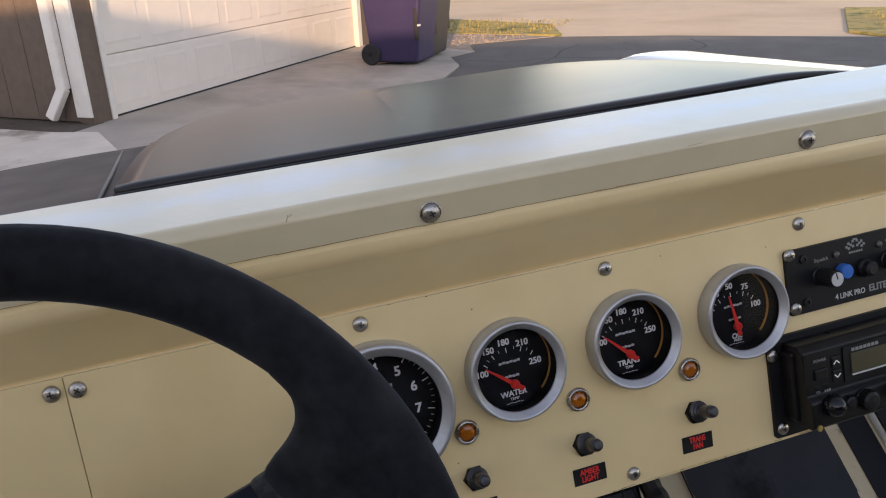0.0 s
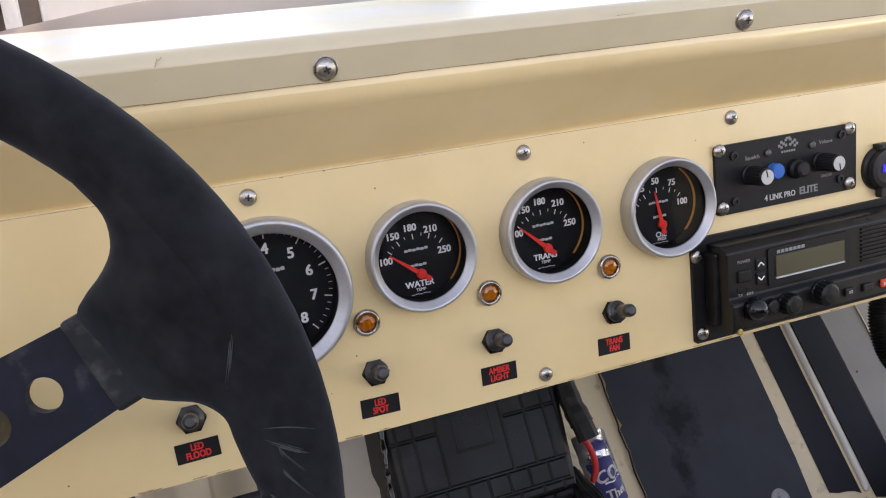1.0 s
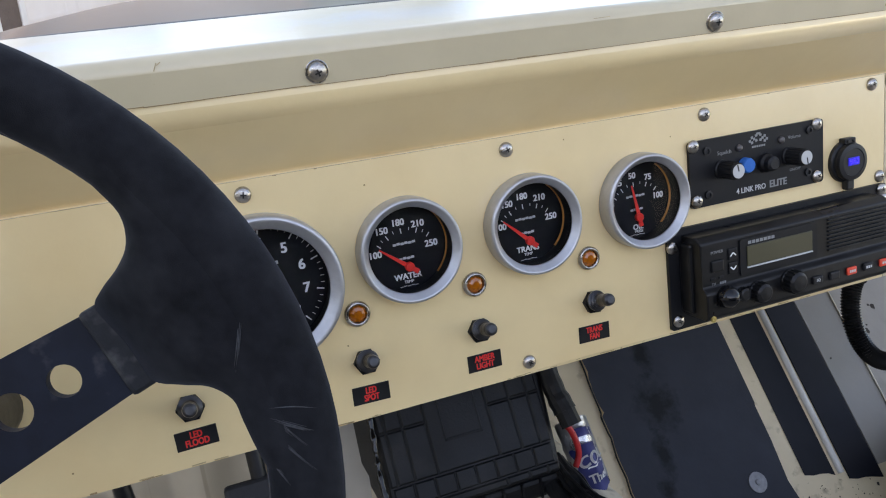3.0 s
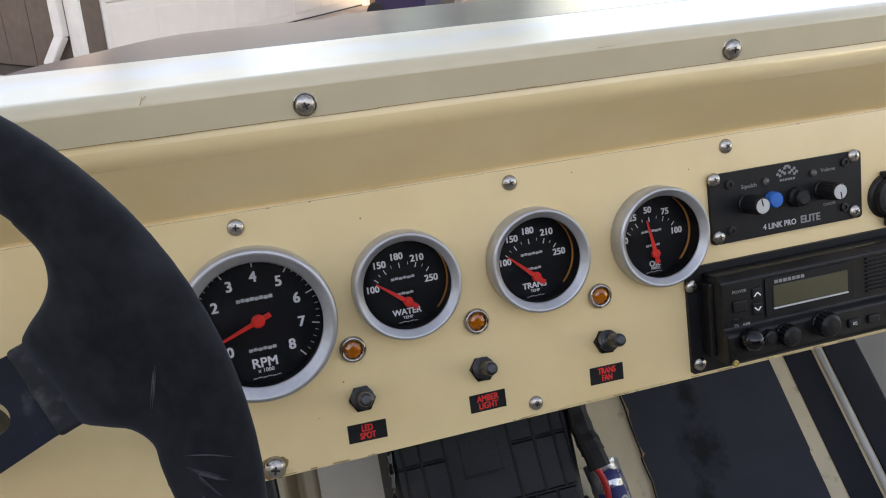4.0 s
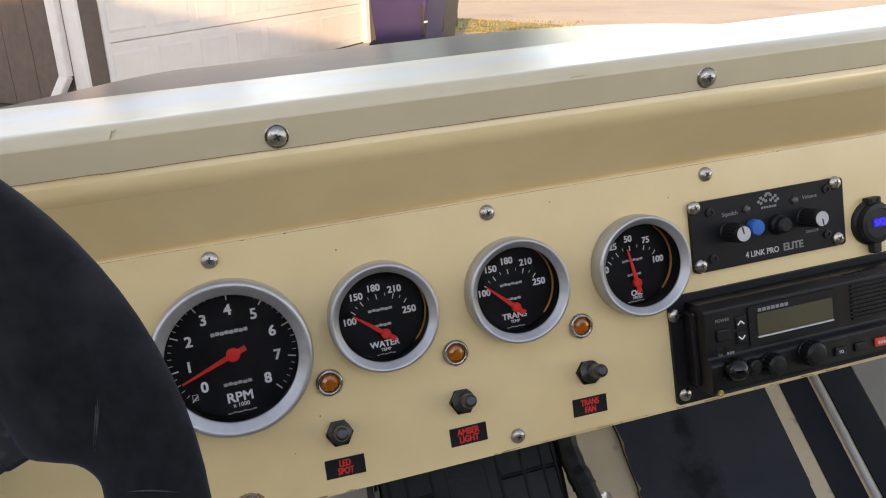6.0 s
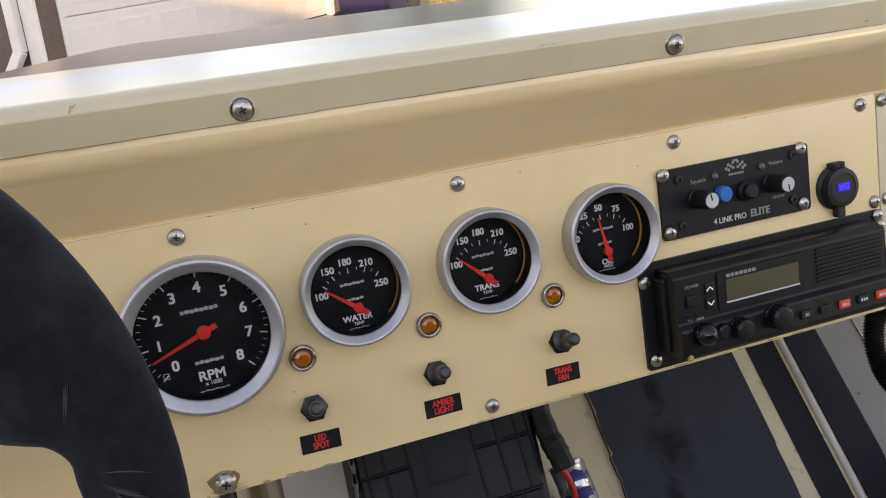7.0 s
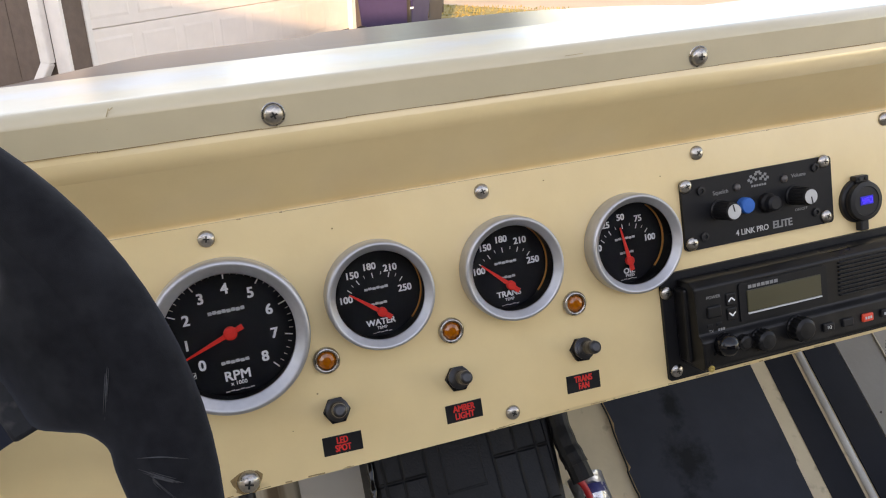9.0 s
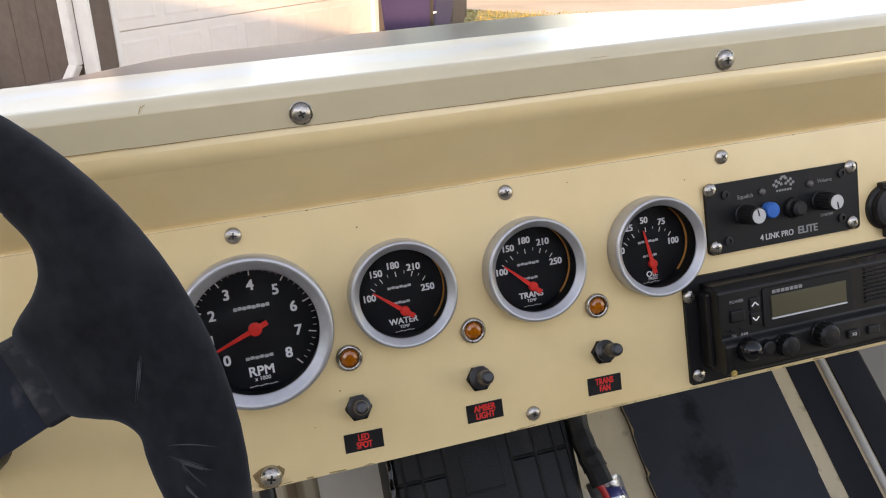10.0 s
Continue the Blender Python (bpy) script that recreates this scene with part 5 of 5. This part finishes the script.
# pedals
for nm, lab, pts, padbox in (("brake_pedal", "black brake pedal on a thin arm below the dash", [(-0.192, 0.20, 1.06), (-0.192, 0.215, 0.93), (-0.190, 0.20, 0.86), (-0.190, 0.17, 0.80)], (-0.223, -0.166, 0.805, 0.868)),
                             ("clutch_pedal", "black clutch pedal arm below the dash", [(-0.300, 0.22, 1.06), (-0.306, 0.20, 0.93), (-0.298, 0.19, 0.84), (-0.296, 0.16, 0.74)], (-0.330, -0.262, 0.690, 0.745))):
    p = thing(nm, lab, "pedal", group="pedals")
    part("arm", tube(spline(pts, 6), 0.0075, 10), BLACK, p, smooth=True)
    x0, x1, z0, z1 = padbox
    bm = boxm(x0, x1, -0.006, 0.006, z0 - (z0 + z1) / 2, z1 - (z0 + z1) / 2, 0.004)
    bm.transform(Matrix.Translation((0, pts[2][1] - 0.015, (z0 + z1) / 2)) @ pose(0, 0, 0, -25))
    part("pad", bm, RUBBER, p)

# ---- outside of the car ----
# level with the car body: x across, y ahead from the dash's far edge, z up
BODY = CAR @ pose(0, 0.0475, 1.2540, 14.04)
hood = thing("hood", "smooth dark grey car hood reflecting the sky and the driveway", "car hood", base=BODY)


def hood_at(u, v):
    x = -0.314 + 0.792 * u
    f = 0.060 + 1.06 * v
    z = -0.0095 - 0.045 * (f - 0.06) - 0.095 * f ** 2.2 - 0.8 * max(0.0, f - 0.95) ** 1.5
    z -= 0.048 * max(0.0, (u - 0.70) / 0.30) ** 2 + 0.022 * max(0.0, (0.16 - u) / 0.16) ** 2 * min(1.0, v * 2.2)
    return (x, f, z)


part("panel", grid_sheet(48, 48, hood_at, thick=0.004), HOOD, hood, smooth=True)
step = lambda t: max(0.0, min(1.0, t)) ** 2 * (3 - 2 * max(0.0, min(1.0, t)))


def bulge_at(a, b):
    x, y, z = hood_at((0.25 + 0.09 * b) + (0.58 - 0.09 * b) * a, 0.01 + 0.385 * b)
    return (x, y, z - 0.0012 + 0.0045 * step(a / 0.09) * step((1 - a) / 0.5) * step((1 - b) / 0.05) * (0.10 + 0.90 * min(1.0, b / 0.9)))


part("raised_panel", grid_sheet(64, 48, bulge_at), HOOD, hood, "low raised panel in the middle of the hood", smooth=True)
seal = thing("cowl_seal", "black rubber seal along the rear edge of the hood", "seal", base=BODY)
part("strip", tube([(-0.314, 0.053, -0.0165), (0.0, 0.054, -0.0165), (0.30, 0.054, -0.0185), (0.47, 0.052, -0.045)], 0.0052, 12), TAPE, seal, smooth=True)
lf = thing("left_fender", "faded dark front fender with creased edges, dusty", "fender", base=BODY)
part("panel", grid_sheet(16, 30, lambda u, v: (-0.80 + 0.480 * u, 0.010 + 0.95 * v, -0.052 - 0.055 * v - 0.05 * (1 - u) ** 3 - 1.1 * max(0.0, v - 0.56) ** 1.5), thick=0.004), FENDER_DARK, lf, smooth=True)
part("edge_bead", tube([(-0.326, 0.02, -0.050), (-0.325, 0.30, -0.066), (-0.322, 0.55, -0.084)], 0.0030, 8), FENDER_EDGE, lf, smooth=True)
part("edge_bead", tube([(-0.352, 0.02, -0.050), (-0.354, 0.30, -0.067), (-0.358, 0.54, -0.085)], 0.0022, 8), FENDER_EDGE, lf, smooth=True)
rf = thing("right_fender", "bright white front fender beside the dark hood", "fender", base=BODY)
part("panel", grid_sheet(20, 28, lambda u, v: (0.482 + 0.36 * u, 0.02 + 0.90 * v, -0.064 - 0.045 * v + 0.004 * math.sin(math.pi * min(1, u * 2)) - 0.16 * u ** 3 - 0.02 * max(0.0, (0.08 - u) / 0.08) ** 2 - 0.9 * max(0, v - 0.80) ** 1.6), thick=0.004), WHITE, rf, smooth=True)
body_shell = thing("car_body", "dark lower body of the car under the hood", "car body", base=BODY)
part("shell", boxm(-0.80, 0.92, 0.50, 1.15, -0.80, -0.30, 0.04), FENDER_DARK, body_shell)
for x in (-0.72, 0.84):
    for y in (0.85,):
        w = part("wheel", lathe([(0.10, -0.10), (0.30, -0.11), (0.36, -0.08), (0.36, 0.08), (0.30, 0.11), (0.10, 0.10)], 40, axis="x"), RUBBER, body_shell)
        w.location = (x, y, -0.82)
        part("rim", lathe([(0.0, -0.09), (0.20, -0.09), (0.22, -0.06), (0.22, 0.06), (0.20, 0.09), (0, 0.09)], 30, axis="x"), DULL_STEEL, w)

# ---- the yard ----
T2 = Vector((0.6167, 0.7872, 0))                                    # along the garage front
FACE = Vector((-1.072, 6.704, 0))                                   # left foot of the garage door
YARD = Matrix.Translation(FACE) @ Matrix.Rotation(math.atan2(T2.y, T2.x), 4, "Z")
# in YARD: x along the garage front, y into the garage, z up


def ground_patch(name, label, pts, z, material, category, base=YARD, thick=0.03, bevel=0.0):
    ob = tagged(link_mesh(name, prism(pts, z - thick, z, axis="z", bevel=bevel), material), label, category, kind="structure")
    ob.matrix_world = base
    return ob


bm = grid_sheet(4, 4, lambda u, v: (-900 + 1800 * u, -900 + 1800 * v, -0.045))
tagged(link_mesh("ground", bm, DIRT), "pale sunlit dirt ground reaching to the horizon", "ground", kind="structure")
ground_patch("driveway", "grey-brown concrete driveway with stains and joints", [(-9.48, -11.06), (-0.71, -11.06), (-0.71, -1.9), (2.45, -2.17), (3.48, -2.01), (4.11, -1.66), (4.66, -1.82), (5.06, -0.95), (5.13, 0.24), (-0.24, 0.24), (-0.24, 5.53), (-9.48, 5.53)], 0.0, CONCRETE, "driveway", bevel=0.006)
ground_patch("side_slab", "worn concrete slab beside the garage, dappled sun painted in as pale and brown patches", [(-9.48, -1.07), (-0.87, -0.91), (-0.4, -0.28), (-0.49, 0.08), (-0.52, 2.37), (-0.49, 5.45), (-9.48, 5.45)], 0.012, DAPPLED_CONCRETE, "slab", thick=0.01)
ground_patch("soil_strip", "strip of dark brown soil along the foot of the garage wall", [(-0.6, -0.04), (-0.06, -0.02), (-0.06, 5.49), (-0.6, 5.49)], 0.006, SOIL, "soil", thick=0.005)
road = ground_patch("road", "dark worn asphalt road", [(-0.69, -23.7), (23.7, -23.7), (23.7, -15.8), (6.6, -15.8), (6.6, -4.11), (6.36, -2.53), (5.37, -1.5), (4.7, -1.82), (4.11, -1.67), (3.48, -2.03), (2.45, -2.19), (-0.69, -1.91)], -0.012, ASPHALT, "road")
ground_patch("gravel_bed", "bed of pinkish gravel beside the driveway", [(5.07, -0.95), (4.74, -1.78), (5.37, -1.49), (6.36, -2.49), (6.79, 0.24), (5.15, 0.24)], -0.006, GRAVEL, "gravel")
ground_patch("grass_verge", "strip of dry yellow grass by the road", [(6.56, -2.37), (6.68, -2.53), (8.06, -2.05), (9.48, 1.58), (6.87, 1.58)], -0.004, DRYGRASS, "grass")
ground_patch("grass_corner", "patch of dry yellow grass across the road", [(7.27, -6.48), (11.06, -6.79), (11.06, -9.48), (6.71, -9.48), (6.64, -7.03)], -0.008, DRYGRASS, "grass")
for pts in ([(3.87, -1.98), (3.91, -2.53), (4.23, -3), (4.35, -3.79), (4.19, -5.06), (4.42, -6.32)], [(5.49, -3.03), (4.9, -2.92), (4.19, -2.96), (3.32, -2.77), (2.37, -2.92)], [(6.24, -4.42), (5.45, -4.66), (4.82, -4.35), (4.31, -3.95)]):
    bm = tube(spline([(x, y, 0.0) for x, y in pts], 8), 0.02, 6)
    for v in bm.verts:
        v.co.z = -0.0125 + 0.06 * v.co.z
        v.co.x += 0.03 * noise.noise(v.co * 4)
    part("crack", bm, TAR, road, "dark crack in the asphalt")
gs = bmesh.new()
rng = random.Random(21)
for k in range(1400):
    x, y = (rng.uniform(6.65, 8.7), rng.uniform(-2.3, 1.26)) if k % 3 else (rng.uniform(6.7, 9.9), rng.uniform(-9.1, -6.9))
    a, h, l = rng.uniform(0, 6.28), rng.uniform(0.015, 0.045), rng.uniform(-0.03, 0.03)
    c, s = math.cos(a) * 0.012, math.sin(a) * 0.012
    gs.faces.new([gs.verts.new(p) for p in ((x - c, y - s, -0.004), (x + c, y + s, -0.004), (x + l, y + l * 0.5, h))])
g = tagged(link_mesh("grass_blades", gs, DRYGRASS), "tufts of dry yellow grass", "grass", kind="stuff")
g.matrix_world = YARD
pebbles = bmesh.new()
for k in range(500):
    x, y, r = rng.uniform(5.15, 6.55), rng.uniform(-2.05, 0.16), rng.uniform(0.010, 0.028)
    if y < -1.5 - 1.2 * (x - 5.4) and x > 5.4 or (x < 5.4 and y < -1.42):
        continue
    top = pebbles.verts.new((x, y, r * 0.8 - 0.006))
    ring = [pebbles.verts.new((x + r * rng.uniform(0.7, 1.1) * math.cos(j * 1.2566), y + r * rng.uniform(0.7, 1.1) * math.sin(j * 1.2566), -0.006)) for j in range(5)]
    for j in range(5):
        pebbles.faces.new((top, ring[j], ring[(j + 1) % 5]))
g = tagged(link_mesh("gravel_stones", pebbles, GRAVEL), "loose pinkish gravel stones", "gravel", kind="stuff")
g.matrix_world = YARD

# garage
SHED = YARD @ Matrix.Translation((0.12, 0, 0))
ga = thing("garage", "brown garage with a wide white panelled door and white trim", "garage", base=SHED)
W, H = 4.78, 2.13
part("front_wall", plate([(-0.26, -0.02), (-0.055, -0.02), (-0.055, H + 0.10), (W + 0.11, H + 0.10), (W + 0.11, -0.02), (W + 0.60, -0.02), (W + 0.60, 2.36), (-0.26, 2.36)], [], 0.0, 0.15), BROWN, ga)
part("left_wall", boxm(-0.26, -0.12, 0.15, 7.0, 0.02, 2.36), BROWN, ga)
for k in range(22):
    part("siding_groove", boxm(-0.264, -0.256, 0.30 + 0.305 * k, 0.312 + 0.305 * k, 0.03, 2.34), BROWN, ga)
part("right_wall", boxm(W + 0.46, W + 0.60, 0.15, 7.0, 0.0, 2.36), BROWN, ga)
part("unseen_rear_wall", boxm(-0.26, W + 0.60, 7.0, 7.15, 0.0, 2.36), BROWN, ga)
part("roof", prism([(-0.35, 2.33), (3.6, 2.66), (7.5, 2.33), (7.5, 2.42), (3.6, 2.75), (-0.35, 2.42)], -0.5, W + 0.9), ROOF, ga)
part("door_jamb", boxm(-0.055, 0.0, -0.015, 0.10, 0.0, H + 0.10, 0.004), TRIMWHITE, ga)
part("door_jamb", boxm(W, W + 0.11, -0.015, 0.10, 0.0, H + 0.10, 0.004), TRIMWHITE, ga)
part("door_head", boxm(0.0, W, -0.012, 0.10, H, H + 0.10, 0.004), TRIMWHITE, ga)
gd = part("garage_door", boxm(0.0, W, 0.085, 0.12, 0.0, H), DOORWHITE, ga, "white sectional door with raised panels")
NX = 8
for j in range(4):
    z0, z1 = 0.003 + j * H / 4, (j + 1) * H / 4 - 0.003
    part("door_section", boxm(0.004, W - 0.004, 0.055, 0.086, z0, z1, 0.006), DOORWHITE, gd)
proto = bmesh.new()
wd, hd = W / NX - 0.10, H / 4 - 0.15
for (a, y0), (b, y1) in (((0, 0.0), (0.030, -0.0050)), ((0.030, -0.0050), (0.055, -0.0040))):
    o = [(-wd / 2 + a, -hd / 2 + a), (wd / 2 - a, -hd / 2 + a), (wd / 2 - a, hd / 2 - a), (-wd / 2 + a, hd / 2 - a)]
    i = [(-wd / 2 + b, -hd / 2 + b), (wd / 2 - b, -hd / 2 + b), (wd / 2 - b, hd / 2 - b), (-wd / 2 + b, hd / 2 - b)]
    vo, vi = [proto.verts.new((x, y0, z)) for x, z in o], [proto.verts.new((x, y1, z)) for x, z in i]
    for k in range(4):
        proto.faces.new((vo[k], vo[(k + 1) % 4], vi[(k + 1) % 4], vi[k]))
proto.faces.new(vi)
first = part("door_panel", proto, DOORWHITE, gd)
for k in range(NX * 4):
    ob = first if k == 0 else new("door_panel", first.data)
    ob.parent = gd
    ob.location = ((k % NX + 0.5) * W / NX, 0.056, (k // NX + 0.5) * H / 4)
part("bottom_seal", boxm(0.0, W, 0.050, 0.110, -0.004, 0.016), RUBBER, gd)
# corner board and downspout on the left wall
part("corner_board", boxm(-0.288, -0.258, 0.0, 0.155, 0.06, 2.33, 0.004), TRIMWHITE, ga)
ds = thing("downspout", "dented white metal downspout with a kicked-out foot", "downspout", base=SHED)
part("pipe", boxm(-0.352, -0.280, 0.160, 0.262, 0.30, 2.30, 0.012), TRIMWHITE, ds)
bm = boxm(-0.034, 0.034, -0.046, 0.046, -0.285, 0.02, 0.012)
bm.transform(Matrix.Translation((-0.318, 0.212, 0.30)) @ pose(0, 0, 0, 30, 12, 0))
part("foot", bm, TRIMWHITE, ds)
part("strap", boxm(-0.358, -0.258, 0.150, 0.272, 1.5, 1.54, 0.003), TRIMWHITE, ds)


# bins
def bin_cart(colour, label, x, y):
    b = thing("wheeled_bin", label, "bin", (x, y, 0), base=YARD, group="wheeled bins")
    bm = bmesh.new()
    lo = [(-0.26, -0.30), (0.26, -0.30), (0.26, 0.30), (-0.26, 0.30)]
    hi = [(-0.33, -0.40), (0.33, -0.40), (0.33, 0.38), (-0.33, 0.38)]
    rows = [[bm.verts.new((a, c, z)) for a, c in q] for q, z in ((lo, 0.03), (hi, 1.0))]
    for k in range(4):
        bm.faces.new((rows[0][k], rows[0][(k + 1) % 4], rows[1][(k + 1) % 4], rows[1][k]))
    bm.faces.new(rows[0])
    bm.faces.new(rows[1])
    bmesh.ops.bevel(bm, geom=bm.edges[:], offset=0.035, segments=3, profile=0.5, affect="EDGES")
    part("tub", bm, colour, b)
    part("rim", boxm(-0.355, 0.355, -0.42, 0.40, 0.95, 1.0, 0.015), colour, b)
    part("lid", boxm(-0.36, 0.36, -0.44, 0.43, 1.003, 1.06, 0.025), colour, b)
    part("handle_bar", tube([(-0.22, 0.47, 0.98), (0.22, 0.47, 0.98)], 0.018, 10), colour, b)
    for s in (-1, 1):
        part("side_rib", boxm(s * 0.285 - 0.02, s * 0.285 + 0.02, -0.335, -0.29, 0.30, 0.92, 0.008), RECESS, b)
        w = part("wheel", lathe([(0.03, -0.028), (0.11, -0.028), (0.125, -0.018), (0.125, 0.018), (0.11, 0.028), (0.03, 0.028)], 28, axis="x"), RUBBER, b)
        w.location = (s * 0.27, 0.285, 0.125)
        part("hub", lathe([(0, -0.032), (0.03, -0.030), (0.03, 0.030), (0, 0.032)], 14, axis="x"), BLACK, w)
    part("front_mark", boxm(-0.315, -0.245, -0.352, -0.338, 0.455, 0.475), INK, b)
    return b


bin_cart(PURPLE, "purple wheeled rubbish bin beside the garage", 3.58, -1.25)
bin_cart(BROWNBIN, "dark brown wheeled rubbish bin behind a purple one", 4.19, -1.20)

# unseen house added behind the car to shade the yard and bounce light
hs = thing("house", "unseen low pale tan stucco house added behind the car to shade the yard", "house", base=Matrix.Rotation(radians(-20.0), 4, "Z") @ Matrix.Translation((0, -7.0, 0)))
part("wall", boxm(-16, 30, -9, 0, -0.05, 2.7), STUCCO, hs)
part("roof", prism([(0.6, 2.52), (-4.5, 4.45), (-9.6, 2.52), (-9.6, 2.72), (-4.5, 4.65), (0.6, 2.72)], -16.4, 30.4), ROOF, hs)


# trees across the road
def tree(x, y, h, seed):
    t = thing("tree", "leafy green tree across the road", "tree", base=Matrix.Translation((x, y, -0.05)), group="street trees")
    rg = random.Random(seed)
    trunk = spline([(0, 0, -0.1), (0.1, 0.05, h * 0.2), (0.0, 0.1, h * 0.42), (0.15, 0.0, h * 0.7)], 6)
    bm = tube(trunk, 0.2, 10, radii=[0.24 * (1 - 0.75 * k / (len(trunk) - 1)) for k in range(len(trunk))])
    tips = []
    for k in range(11):
        a, z0 = rg.uniform(0, 6.28), h * rg.uniform(0.28, 0.62)
        tip = Vector((math.cos(a) * h * rg.uniform(0.18, 0.34), math.sin(a) * h * rg.uniform(0.18, 0.34), h * rg.uniform(0.5, 0.95)))
        pts = spline([(0.03, 0.05, z0), tuple(tip * 0.5 + Vector((0, 0, z0 * 0.4))), tuple(tip)], 4)
        tube(pts, 0.05, 6, bm, [0.09 * (1 - 0.85 * i / (len(pts) - 1)) for i in range(len(pts))])
        tips += [tip, tip * 0.75 + Vector((0, 0, z0 * 0.2))]
    part("trunk", bm, BARK, t, smooth=True)
    lv = bmesh.new()
    for tip in tips:
        for k in range(110):
            c = tip + Vector((rg.gauss(0, 1), rg.gauss(0, 1), rg.gauss(0, 0.75))) * h * 0.075
            d, u = Vector((rg.gauss(0, 1), rg.gauss(0, 1), rg.gauss(0, 1))).normalized(), rg.uniform(0.09, 0.2)
            s = d.orthogonal().normalized() * u * 0.45
            lv.faces.new([lv.verts.new(q) for q in (c - d * u, c + s, c + d * u, c - s)])
    tagged(part("crown", lv, LEAF, t), kind="stuff")


for x, y, h, sd in ((4.5, 30, 12.5, 1), (9.5, 31, 13.0, 2), (-3.5, 36, 12, 3), (13.0, 33, 9.0, 4), (6.2, 21.5, 9.5, 5)):
    tree(x, y, h, sd)


# Unseen shrubs, added to put dark green into the hood's reflection.
def shrub(x, y, h, seed):
    s = thing("shrub", "unseen dense dark green shrub added across the road for the hood to reflect", "shrub", base=Matrix.Translation((x, y, -0.05)), group="far shrubs")
    rg = random.Random(seed)
    st, lv = bmesh.new(), bmesh.new()
    for k in range(9):
        a, r = rg.uniform(0, 6.28), rg.uniform(0.2, 0.45) * h
        tip = Vector((math.cos(a) * r, math.sin(a) * r, h * rg.uniform(0.35, 0.95)))
        tube(spline([(0, 0, -0.1), tuple(tip * 0.5 + Vector((0, 0, 0.1))), tuple(tip)], 4), 0.03, 6, st)
        for j in range(150):
            c = tip * rg.uniform(0.55, 1.0) + Vector((rg.gauss(0, 1), rg.gauss(0, 1), rg.gauss(0, 0.9))) * h * 0.11
            c.z = max(0.05, c.z)
            d, u = Vector((rg.gauss(0, 1), rg.gauss(0, 1), rg.gauss(0, 1))).normalized(), rg.uniform(0.09, 0.19)
            w = d.orthogonal().normalized() * u * 0.5
            lv.faces.new([lv.verts.new(q) for q in (c - d * u, c + w, c + d * u, c - w)])
    part("stem", st, BARK, s, smooth=True)
    tagged(part("crown", lv, LEAF, s), kind="stuff")


for x, y, h, sd in ((6.0, 23.5, 4.2, 11), (8.2, 24.5, 4.6, 12), (10.2, 26.0, 3.6, 13)):
    shrub(x, y, h, sd)
